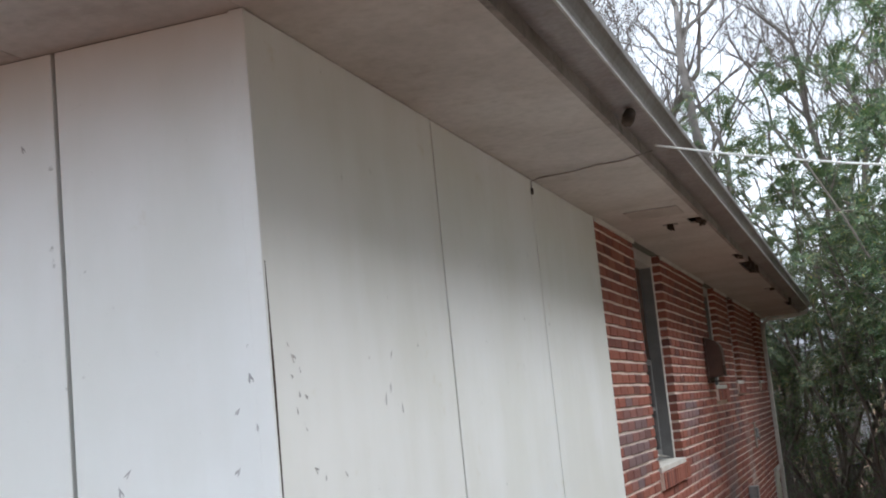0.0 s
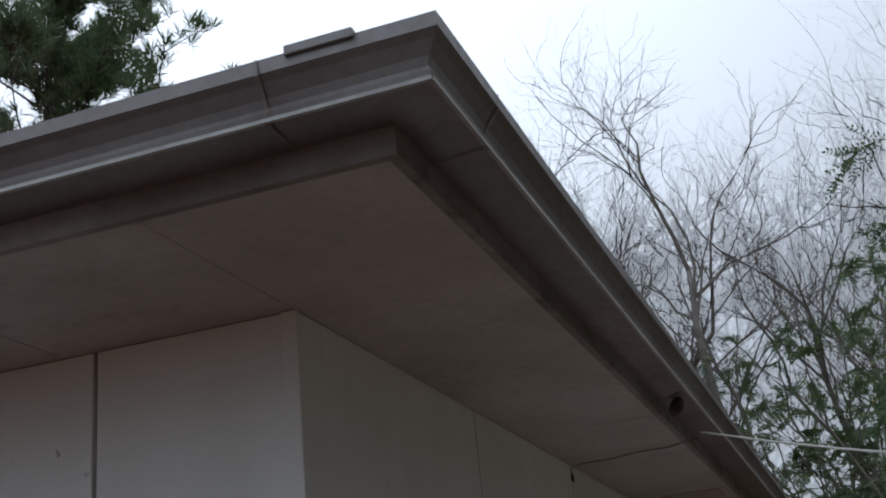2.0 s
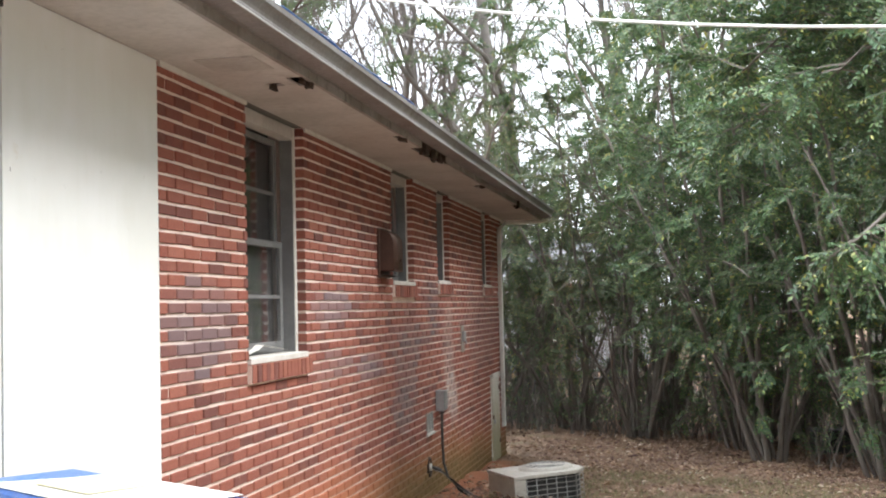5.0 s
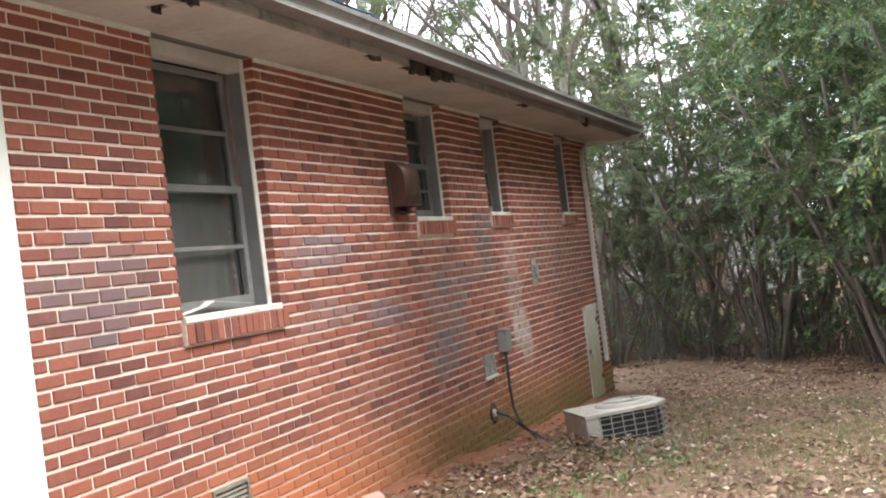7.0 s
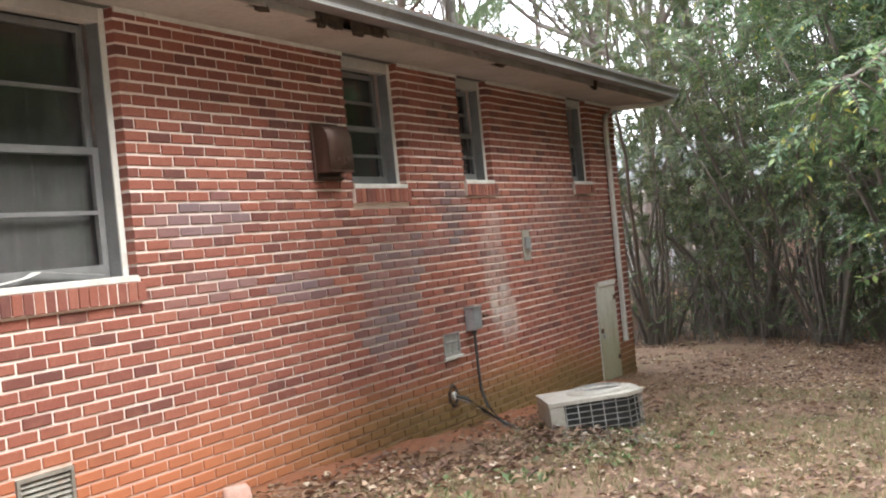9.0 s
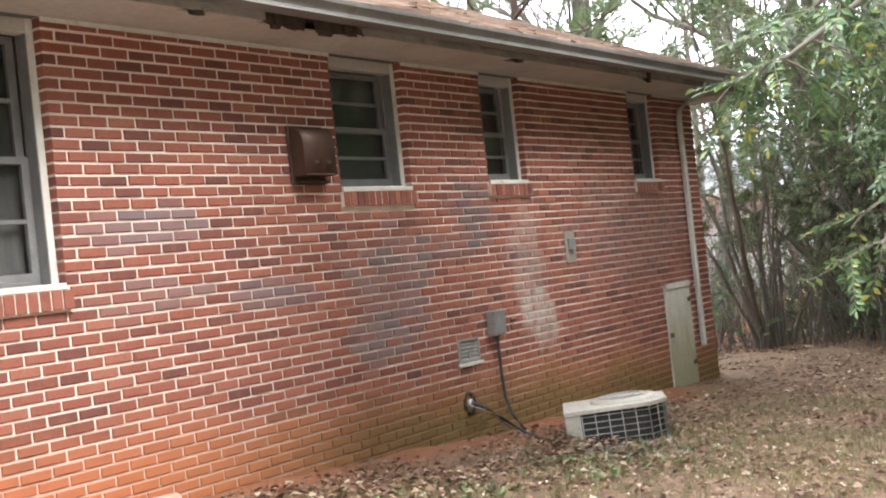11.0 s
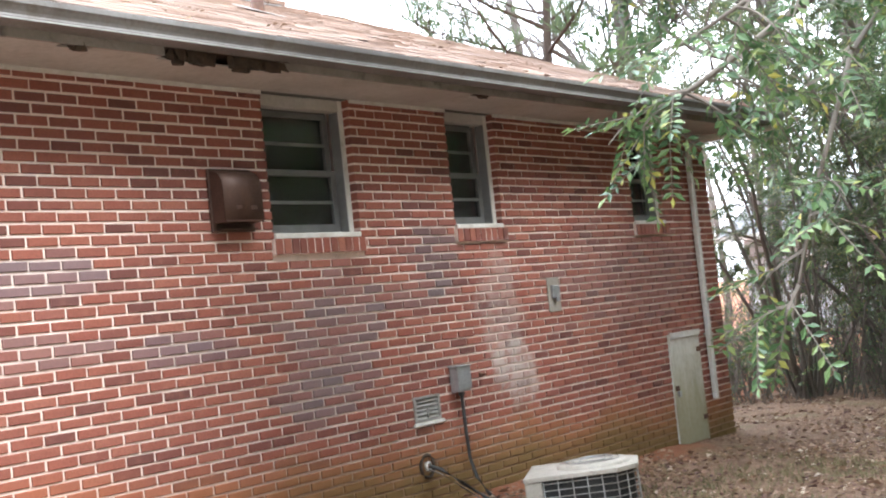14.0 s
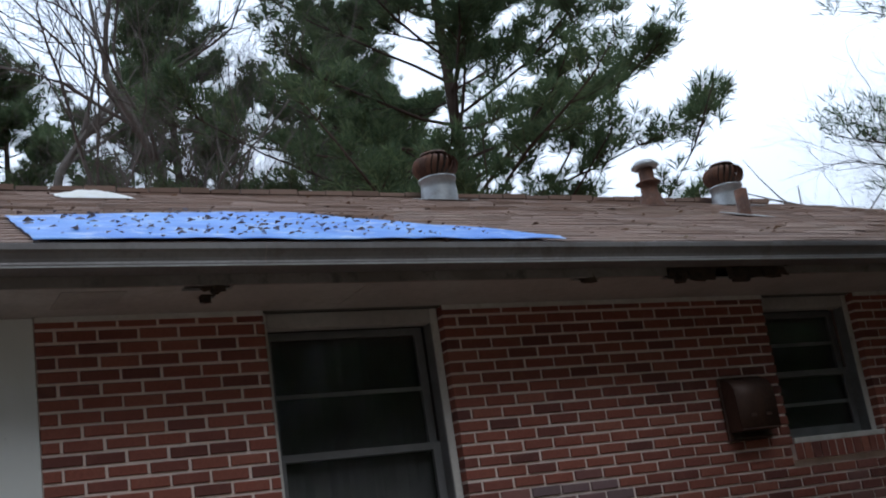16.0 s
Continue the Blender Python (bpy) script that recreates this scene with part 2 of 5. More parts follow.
GUTTER = plain("gutter_metal", (0.27, 0.26, 0.255), (0.20, 0.185, 0.18), 0.5, 2.0, 45.0, 0.3, 0.06, (0.14, 0.11, 0.09), 0.5)
GUTTER_LIP = plain("gutter_lip", (0.50, 0.50, 0.49), (0.38, 0.37, 0.36), 0.6, 3.0, 45.0, 0.3, 0.06)
SMUDGE = plain("grey_smudge", (0.36, 0.36, 0.36), (0.5, 0.5, 0.49), 0.8, 9.0, 40.0)
PATCH = plain("soffit_patch_paint", (0.42, 0.39, 0.36), (0.36, 0.33, 0.3), 0.8, 4.0, 30.0)
ROT = plain("rotten_wood", (0.035, 0.024, 0.017), (0.07, 0.045, 0.03), 0.95, 12.0, 60.0, 0.0, 0.6)
DARK = plain("dark_gap", (0.03, 0.028, 0.025), (0.05, 0.045, 0.04), 0.95)
STEEL = plain("galvanised", (0.45, 0.47, 0.48), (0.36, 0.37, 0.38), 0.45, 6.0, 50.0, 0.6, 0.06, (0.2, 0.15, 0.11), 0.4)
RUST = plain("rusted_metal", (0.16, 0.075, 0.045), (0.09, 0.05, 0.038), 0.75, 9.0, 60.0, 0.25, 0.3, (0.24, 0.17, 0.13), 0.5)
BROWN_METAL = plain("brown_metal", (0.10, 0.055, 0.04), (0.075, 0.042, 0.033), 0.5, 5.0, 50.0, 0.3, 0.1, (0.16, 0.1, 0.07), 0.4)
BLACK = plain("black_rubber", (0.03, 0.03, 0.03), (0.05, 0.048, 0.045), 0.6, 6.0)
CABLE = plain("pale_cable", (0.74, 0.74, 0.70), (0.62, 0.62, 0.58), 0.5, 6.0)
BEIGE = plain("beige_enamel", (0.55, 0.51, 0.44), (0.46, 0.42, 0.35), 0.5, 4.0, 40.0, 0.1, 0.06, (0.22, 0.17, 0.12), 0.6)
WIRE = plain("grille_wire", (0.42, 0.41, 0.39), (0.30, 0.28, 0.25), 0.5, 8.0, 60.0, 0.3, 0.1)
FENCE_WIRE = plain("dull_fence_wire", (0.15, 0.15, 0.145), (0.11, 0.105, 0.10), 0.6, 6.0, 50.0, 0.4, 0.06)
FIN = plain("coil_fins", (0.03, 0.03, 0.03), (0.05, 0.046, 0.042), 0.6, 3.0, 80.0, 0.3, 0.2)
PADSTONE = plain("pad_concrete", (0.36, 0.33, 0.29), (0.28, 0.25, 0.21), 0.9, 5.0, 40.0, 0.0, 0.4)
PINKSTONE = plain("pink_paver", (0.50, 0.30, 0.24), (0.42, 0.25, 0.20), 0.9, 8.0, 60.0, 0.0, 0.4)
TIN = plain("vent_tin", (0.36, 0.35, 0.31), (0.28, 0.26, 0.22), 0.55, 8.0, 60.0, 0.4, 0.1, (0.3, 0.12, 0.06), 0.5)
MOSSY, dn, db, dp = material("mossy_door_paint")
dv = dn.add("ShaderNodeSeparateXYZ", Vector=dp)
dst = dn.add("ShaderNodeCombineXYZ", X=0.0, Y=dn.math("MULTIPLY", dv.outputs[1], 6.0), Z=dn.math("MULTIPLY", dv.outputs[2], 1.2))
dnz = dn.noise(dst.outputs[0], 1.4, 5.0, 0.65)
dlow = dn.span(dn.math("ADD", dv.outputs[2], dn.math("MULTIPLY", dnz, -1.1)), -0.75, 0.15, 0.9, 0.0)
dc = dn.mix(dn.span(dn.noise(dp, 20.0), 0.4, 0.7), (0.64, 0.63, 0.57), (0.56, 0.54, 0.47))
dn.put(db.inputs["Base Color"], dn.mix(dn.math("MULTIPLY", dlow, 0.75), dc, (0.24, 0.22, 0.08)))
db.inputs["Roughness"].default_value = 0.7
bump(dn, db, dnz, 0.15, 0.004)

GLASS = bpy.data.materials.new("window_glass")
GLASS.use_nodes = True
gb = GLASS.node_tree.nodes["Principled BSDF"]
gb.inputs["Base Color"].default_value = (0.9, 0.89, 0.88, 1)
gb.inputs["Roughness"].default_value, gb.inputs["Transmission Weight"].default_value, gb.inputs["IOR"].default_value = 0.04, 1.0, 1.45

SCREEN = bpy.data.materials.new("insect_screen")
SCREEN.use_nodes = True
xn = Nodes(SCREEN.node_tree)
xb = SCREEN.node_tree.nodes["Principled BSDF"]
xb.inputs["Base Color"].default_value = (0.06, 0.06, 0.06, 1)
xb.inputs["Roughness"].default_value = 0.8
xg = xn.add("ShaderNodeNewGeometry").outputs["Position"]
xn.put(xb.inputs["Alpha"], xn.span(xn.noise(xg, 3.0), 0.3, 0.7, 0.45, 0.65))

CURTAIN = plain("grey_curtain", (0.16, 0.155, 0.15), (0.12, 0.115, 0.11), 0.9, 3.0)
# room surfaces toned dark in colour, so the interior reads unlit
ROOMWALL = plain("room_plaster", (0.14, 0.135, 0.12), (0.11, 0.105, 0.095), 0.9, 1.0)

SHINGLE, rn, rb, rp = material("asphalt_shingle")
rr = rn.add("ShaderNodeNewGeometry").outputs["Random Per Island"]
rc = rn.ramp(rr, [(0.0, (0.21, 0.14, 0.105)), (0.4, (0.285, 0.185, 0.14)), (0.75, (0.315, 0.215, 0.165)), (1.0, (0.235, 0.165, 0.135))])
rf = rn.noise(rp, 160.0, 3.0, 0.8)
rc = rn.mix(rn.span(rf, 0.35, 0.75, 0.0, 0.5), rc, (0.12, 0.085, 0.065))
rc = rn.mix(rn.span(rn.noise(rp, 0.8, 5.0, 0.6), 0.5, 0.75, 0.0, 0.4), rc, (0.36, 0.28, 0.22))
rn.put(rb.inputs["Base Color"], rc)
rb.inputs["Roughness"].default_value = 0.92
bump(rn, rb, rf, 0.6, 0.004)

TARP, tn, tb, tp = material("blue_tarp")
tc = tn.mix(tn.span(tn.noise(tp, 2.0, 5.0), 0.35, 0.7), (0.085, 0.24, 0.70), (0.16, 0.36, 0.80))
# pale sheen of the wrinkled plastic, mixed into the colour
tc = tn.mix(tn.span(tn.noise(tp, 6.0, 6.0, 0.7), 0.5, 0.68, 0.0, 0.7), tc, (0.45, 0.58, 0.8))
tn.put(tb.inputs["Base Color"], tc)
tb.inputs["Roughness"].default_value = 0.55
bump(tn, tb, tn.noise(tp, 9.0, 6.0, 0.6), 0.6, 0.02)

GROUND, en, eb, ep = material("leafy_clay_ground")
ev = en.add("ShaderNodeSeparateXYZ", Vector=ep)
e1 = en.noise(ep, 1.1, 6.0, 0.65)
e2 = en.noise(ep, 14.0, 6.0, 0.7)
e3 = en.noise(ep, 55.0, 4.0, 0.7)
ec = en.mix(en.span(e2, 0.35, 0.65), (0.145, 0.078, 0.045), (0.24, 0.145, 0.088))
ec = en.mix(en.span(e3, 0.52, 0.7, 0.0, 0.65), ec, (0.40, 0.29, 0.19))
ec = en.mix(en.span(e3, 0.46, 0.3, 0.0, 0.6), ec, (0.045, 0.028, 0.02))
grass = en.math("MULTIPLY", en.span(e1, 0.52, 0.66, 0.0, 0.55), en.span(en.noise(ep, 22.0), 0.42, 0.6))
ec = en.mix(grass, ec, (0.10, 0.135, 0.035))
near_wall = en.math("ADD", ev.outputs[0], en.math("MULTIPLY", en.math("SUBTRACT", e1, 0.5), 1.6))
near_wall = en.math("ADD", near_wall, en.span(ev.outputs[1], 13.5, 16.0, 0.0, 3.0))
# unseen south yard: clay left out and soil darkened to cut bounced light
near_wall = en.math("ADD", near_wall, en.span(ev.outputs[1], 1.5, -0.5, 0.0, 12.0))
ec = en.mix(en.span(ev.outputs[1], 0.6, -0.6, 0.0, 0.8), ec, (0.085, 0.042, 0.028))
ec = en.mix(en.span(near_wall, 0.15, 0.75, 0.85, 0.0), ec, (0.30, 0.11, 0.05))
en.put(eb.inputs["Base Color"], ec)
eb.inputs["Roughness"].default_value = 0.95
bump(en, eb, en.math("ADD", e2, en.math("MULTIPLY", e3, 0.6)), 0.9, 0.03)

PATIO, cn, cb, cp = material("stained_concrete")
c1 = cn.noise(cp, 0.75, 6.0, 0.6)
c2 = cn.noise(cp, 5.0, 6.0, 0.7)
c3 = cn.noise(cp, 90.0, 4.0, 0.7)
cc = cn.mix(cn.span(c2, 0.38, 0.62), (0.15, 0.135, 0.11), (0.25, 0.235, 0.20))
cv = cn.add("ShaderNodeSeparateXYZ", Vector=cp)
wash = cn.math("ADD", cv.outputs[0], cn.math("MULTIPLY", cn.math("SUBTRACT", c1, 0.5), 7.0))
cc = cn.mix(cn.span(wash, 1.6, 4.0, 0.75, 0.1), cc, (0.225, 0.145, 0.07))
cc = cn.mix(cn.span(cn.noise(cp, 1.1, 6.0, 0.7), 0.36, 0.5, 0.6, 0.0), cc, (0.17, 0.135, 0.085))
cc = cn.mix(cn.span(cn.noise(cp, 1.7, 6.0, 0.65), 0.54, 0.66, 0.0, 0.8), cc, (0.40, 0.385, 0.35))
cc = cn.mix(cn.span(cn.noise(cp, 2.6, 6.0, 0.7), 0.6, 0.72, 0.0, 0.6), cc, (0.15, 0.13, 0.085))
cc = cn.mix(cn.span(cn.noise(cp, 7.0, 6.0, 0.75), 0.52, 0.66, 0.0, 0.5), cc, (0.34, 0.2, 0.09))
cc = cn.mix(cn.span(cn.noise(cp, 12.0, 6.0, 0.75), 0.55, 0.68, 0.0, 0.55), cc, (0.10, 0.085, 0.06))
cc = cn.mix(cn.span(c3, 0.5, 0.75, 0.0, 0.35), cc, (0.2, 0.17, 0.14))
cn.put(cb.inputs["Base Color"], cc)
cn.put(cb.inputs["Roughness"], cn.span(c1, 0.3, 0.7, 0.55, 0.9))
bump(cn, cb, cn.math("ADD", c3, c2), 0.35, 0.006)


def leaf_material(name, stops, rough=0.5, translucent=0.25):
    m, n, bsdf, pos = material(name)
    rnd = n.add("ShaderNodeNewGeometry").outputs["Random Per Island"]
    col = n.ramp(rnd, stops)
    col = n.mix(n.span(n.noise(pos, 0.9, 3.0), 0.35, 0.7, 0.0, 0.5), col, stops[0][1])
    n.put(bsdf.inputs["Base Color"], col)
    bsdf.inputs["Roughness"].default_value = rough
    if translucent:
        tr = n.add("ShaderNodeBsdfTranslucent", Color=col)
        mx = n.add("ShaderNodeMixShader", Fac=translucent)
        n.put(mx.inputs[1], bsdf.outputs[0])
        n.put(mx.inputs[2], tr.outputs[0])
        n.put(m.node_tree.nodes["Material Output"].inputs[0], mx.outputs[0])
    return m


LEAF = leaf_material("privet_leaf", [(0.0, (0.038, 0.078, 0.032)), (0.35, (0.07, 0.135, 0.052)), (0.7, (0.125, 0.205, 0.075)), (0.93, (0.21, 0.28, 0.10)), (1.0, (0.46, 0.41, 0.09))], 0.36, 0.28)
PALE_LEAF = leaf_material("pale_leaf", [(0.0, (0.055, 0.085, 0.04)), (0.4, (0.095, 0.14, 0.062)), (0.8, (0.15, 0.195, 0.085)), (1.0, (0.3, 0.28, 0.1))], 0.4, 0.35)
NEEDLE = leaf_material("pine_needle", [(0.0, (0.09, 0.14, 0.075)), (0.5, (0.15, 0.21, 0.10)), (1.0, (0.24, 0.3, 0.15))], 0.5, 0.55)
LITTER = leaf_material("dead_leaf", [(0.0, (0.11, 0.058, 0.045)), (0.25, (0.22, 0.125, 0.09)), (0.45, (0.30, 0.185, 0.11)), (0.6, (0.27, 0.18, 0.095)), (0.75, (0.38, 0.235, 0.15)), (0.92, (0.5, 0.36, 0.25)), (1.0, (0.72, 0.62, 0.48))], 0.7, 0.1)
WEED = leaf_material("weed_leaf", [(0.0, (0.11, 0.15, 0.06)), (0.5, (0.18, 0.26, 0.10)), (0.85, (0.3, 0.37, 0.18)), (1.0, (0.36, 0.26, 0.15))], 0.5, 0.3)
GRASS = leaf_material("dry_grass", [(0.0, (0.14, 0.13, 0.065)), (0.5, (0.25, 0.2, 0.10)), (0.8, (0.2, 0.22, 0.085)), (1.0, (0.38, 0.31, 0.18))], 0.6, 0.2)
BARK = plain("grey_bark", (0.19, 0.17, 0.155), (0.13, 0.115, 0.10), 0.9, 3.0, 30.0, 0.0, 0.6)
PINEBARK = plain("pine_bark", (0.12, 0.088, 0.07), (0.08, 0.056, 0.045), 0.95, 3.0, 18.0, 0.0, 0.8)
CANE = plain("shrub_bark", (0.165, 0.14, 0.115), (0.105, 0.085, 0.068), 0.85, 2.0, 30.0, 0.0, 0.4)
SIDING = plain("pale_siding", (0.52, 0.54, 0.57), (0.44, 0.46, 0.49), 0.7, 1.0)
FARBRICK = plain("far_brick", (0.42, 0.28, 0.23), (0.36, 0.22, 0.18), 0.9, 2.0, 12.0)
FARROOF = plain("far_roof", (0.20, 0.20, 0.21), (0.15, 0.15, 0.155), 0.9, 1.0)
BLUE = plain("blue_plastic", (0.04, 0.15, 0.55), (0.05, 0.18, 0.6), 0.4, 4.0, 40.0, 0.0, 0.05, (0.3, 0.35, 0.5), 0.3)
SHEET = plain("faded_sheet", (0.80, 0.80, 0.76), (0.72, 0.70, 0.62), 0.6, 6.0)
YELLOW = plain("yellow_print", (0.78, 0.72, 0.5), (0.76, 0.7, 0.45), 0.6, 6.0)

# ---- setting: ground and patio ----
def ground_sheet():
    xs = np.concatenate([np.linspace(-600, -30, 8), np.linspace(-25, -2, 16), np.arange(-1, 9.01, 0.14), np.linspace(10, 30, 12), np.linspace(40, 600, 8)])
    ys = np.concatenate([np.linspace(-600, -30, 8), np.linspace(-25, -5, 8), np.arange(-4, 24.01, 0.16), np.linspace(25, 60, 18), np.linspace(80, 600, 8)])
    vs, fs = [], []
    for y in ys:
        for x in xs:
            z = ground_z(x, y)
            near = -2 < x < 10 and -5 < y < 25
            if near:
                z += 0.035 * noise.noise((x * 1.3, y * 1.3, 0)) + 0.018 * noise.noise((x * 5, y * 5, 3))
                inset = min(x - 1.42, 7.05 - y) - 0.14 + 0.30 * noise.noise((x * 1.7, y * 1.7, 8))
                z += 0.03 - 0.13 * min(max(inset / 0.3, 0.0), 1.0)
                z -= 0.115 * math.exp(-((x - 1.15) ** 2 + (y - 10.35) ** 2) / 0.7)
                if x < 0.7 and y > 6.3:
                    z += 0.05 * (1 - max(x, 0) / 0.7) * (0.6 + noise.noise((y * 1.5, 0, 7)))
            vs.append((x, y, z))
    nx = len(xs)
    for j in range(len(ys) - 1):
        for i in range(nx - 1):
            a = j * nx + i
            fs.append((a, a + 1, a + nx + 1, a + nx))
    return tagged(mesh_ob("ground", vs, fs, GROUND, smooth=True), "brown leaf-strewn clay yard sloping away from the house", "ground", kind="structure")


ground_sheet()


def patio_slab():
    xs, ys = np.linspace(1.42, 9.5, 28), np.linspace(0.4, 7.05, 24)
    vs, fs = [], []
    for top in (0.02, -0.12):
        for y in ys:
            for x in xs:
                vs.append((x, y, ground_z(x, y) + top + (0.006 * noise.noise((x, y, 1)) if top > 0 else 0)))
    nx, n = len(xs), len(xs) * len(ys)
    for j in range(len(ys) - 1):
        for i in range(nx - 1):
            a = j * nx + i
            fs.append((a, a + 1, a + nx + 1, a + nx))
    for i in range(nx - 1):
        a = (len(ys) - 1) * nx + i
        fs.append((a, a + 1, a + 1 + n, a + n))
    for j in range(len(ys) - 1):
        a = j * nx
        fs.append((a + nx, a, a + n, a + nx + n))
    return tagged(mesh_ob("patio_slab", vs, fs, PATIO, smooth=True), "old stained concrete patio slab with red clay wash", "patio", kind="structure")


patio_slab()

# ---- setting: the house ----
WALL_END = 15.05
OPENINGS = {"window_1": (5.10, 6.165, 1.255), "window_2": (8.60, 9.44, 1.76), "window_3": (10.56, 11.19, 1.80), "window_4": (13.39, 14.01, 1.80)}
HOLES = [(a, b, z, SOF) for a, b, z in OPENINGS.values()]
VENTS = [(5.17, 5.55, 0.165, 0.37), (9.82, 10.13, 0.345, 0.54)]
DOOR = (13.77, 14.42, -0.46, 0.67)
CUTS = HOLES + VENTS + [DOOR]


def wall_with_holes(name, y0, y1, z0, z1, x0, x1, cuts, mat):
    ys = sorted({y0, y1, *[c[0] for c in cuts], *[c[1] for c in cuts]})
    bm = bmesh.new()
    for a, b in zip(ys, ys[1:]):
        zs = [z0]
        for c in sorted((c for c in cuts if c[0] <= a and c[1] >= b), key=lambda c: c[2]):
            zs += [c[2], c[3]]
        zs.append(z1)
        for lo, hi in zip(zs[::2], zs[1::2]):
            if hi - lo > 0.005:
                add_box(bm, (x0, a, lo), (x1, b, hi))
    return part(name, bm, mat)


wall_brick = tagged(wall_with_holes("wall_east", BRICK_START, WALL_END, -1.0, SOF, -0.25, -0.009, [(a - 0.012, b + 0.012, z - 0.02, t) for a, b, z, t in HOLES] + VENTS + [DOOR], MORTAR), "red brick long wall with pale mortar joints, moss and clay stains", "wall", kind="structure")
CORNER = -0.032                  # face of the end wall
wall_panel = tagged(box("wall_east_panelled", (-0.25, CORNER + 0.023, -0.6), (-0.022, BRICK_START, SOF), DARK, bevel=0), "wall behind white painted plywood panels", "wall", kind="structure")
wall_end = tagged(box("wall_south", (-6.0, CORNER + 0.022, -0.6), (-0.25, 0.25, SOF), DARK, bevel=0), "end wall behind white painted panels", "wall", kind="structure")
tagged(box("wall_north", (-6.0, WALL_END - 0.25, -1.0), (-0.25, WALL_END, SOF), FARBRICK, bevel=0), "red brick end wall in shade", "wall", kind="structure")
tagged(box("wall_west", (-6.25, 0.022, -0.8), (-6.0, WALL_END, SOF), FARBRICK, bevel=0), "red brick wall on the far side", "wall", kind="structure")
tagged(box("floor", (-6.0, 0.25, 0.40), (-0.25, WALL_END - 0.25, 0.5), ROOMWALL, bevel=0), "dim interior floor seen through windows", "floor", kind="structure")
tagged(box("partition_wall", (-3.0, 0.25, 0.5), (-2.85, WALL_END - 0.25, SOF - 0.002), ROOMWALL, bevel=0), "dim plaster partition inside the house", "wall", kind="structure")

# white plywood panels with open seams
for a, b in ((CORNER, 1.282), (1.296, 2.598), (2.612, BRICK_START - 0.004)):
    box("panel", (-0.022, a, -0.35), (0.0, b, SOF - 0.002), PAINT, wall_panel, "white painted plywood panel with scuffs", 0.002)
xs = [-0.035, -0.568, -1.81, -3.03, -4.25, -5.47, -6.0]
for a, b in zip(xs, xs[1:]):
    box("panel", (b + 0.006, CORNER, -0.35), (a - 0.006, CORNER + 0.022, SOF - 0.002), PAINT, wall_end, "white painted plywood panel", 0.002)
box("corner_board", (-0.04, CORNER - 0.012, -0.35), (0.004, CORNER - 0.0005, SOF - 0.002), PAINT, wall_end, "narrow white corner board", 0.002)

# soffit, with rotted gaps left open
EAVE = 0.515                     # soffit width past the long wall
ENDS = 0.685                     # past the end walls
DEEP = 0.045                     # how far the gutter stands out more than its lip
gaps = [(0.27, 0.36, 4.66, 4.74), (0.43, EAVE, 4.54, 4.78), (0.45, EAVE, 7.40, 8.28), (0.46, EAVE, 6.75, 6.95), (0.42, EAVE, 10.30, 10.52), (0.46, EAVE, 12.7, 12.95), (0.46, EAVE, 1.80, 1.90)]


def soffit_strip(name, x0, x1, y0, y1, cuts):
    bm = bmesh.new()
    ys = sorted({y0, y1, *[c[2] for c in cuts], *[c[3] for c in cuts]})
    for a, b in zip(ys, ys[1:]):
        line = [x0]
        for c in cuts:
            if c[2] <= a and c[3] >= b:
                line += [c[0], c[1]]
        line.append(x1)
        for lo, hi in zip(line[::2], line[1::2]):
            if hi - lo > 0.003:
                add_box(bm, (lo, a, SOF), (hi, b, SOF + 0.012))
    return part(name, bm, SOFFIT)


joints = [-ENDS, 1.865, 2.45, 5.5, 8.6, 11.7, 14.2, WALL_END + ENDS]
for a, b in zip(joints, joints[1:]):
    cuts = [c for c in gaps if a < c[2] and c[3] < b]
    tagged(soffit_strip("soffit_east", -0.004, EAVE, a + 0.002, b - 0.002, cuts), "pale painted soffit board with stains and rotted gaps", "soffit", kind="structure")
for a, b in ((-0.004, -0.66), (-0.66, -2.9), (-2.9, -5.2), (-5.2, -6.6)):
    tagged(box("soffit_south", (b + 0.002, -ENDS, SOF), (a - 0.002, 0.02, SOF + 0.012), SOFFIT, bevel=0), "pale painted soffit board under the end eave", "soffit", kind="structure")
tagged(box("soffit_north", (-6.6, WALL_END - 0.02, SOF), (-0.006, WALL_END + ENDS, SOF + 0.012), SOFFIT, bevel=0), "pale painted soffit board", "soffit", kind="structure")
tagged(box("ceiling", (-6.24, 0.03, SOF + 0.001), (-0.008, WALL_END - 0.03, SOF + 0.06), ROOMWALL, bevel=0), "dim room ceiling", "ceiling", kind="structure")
tagged(box("soffit_backing", (0.0, 0.3, SOF + 0.06), (EAVE - 0.01, WALL_END, SOF + 0.075), ROT, bevel=0), "dark rotten boards above the soffit", "soffit", kind="structure")

# fascia round the eaves
F0, F1 = EAVE, EAVE + 0.022
spans = [((F0, -ENDS - 0.022, SOF - 0.001), (F1, 7.40, SOF + 0.17)), ((F0, 8.28, SOF - 0.001), (F1, WALL_END + ENDS + 0.022, SOF + 0.17)),
         ((F0, 7.40, SOF + 0.07), (F1, 8.28, SOF + 0.17))]
tagged(boxes("fascia_east", spans, FASCIA), "weathered brown fascia board with a rotted stretch", "fascia", kind="structure")
tagged(box("fascia_south", (-6.6, -ENDS - 0.022, SOF - 0.001), (F0, -ENDS, SOF + 0.17), FASCIA, bevel=0), "weathered brown fascia board", "fascia", kind="structure")
tagged(box("fascia_north", (-6.6, WALL_END + ENDS, SOF - 0.001), (F0, WALL_END + ENDS + 0.022, SOF + 0.17), FASCIA, bevel=0), "weathered brown fascia board", "fascia", kind="structure")

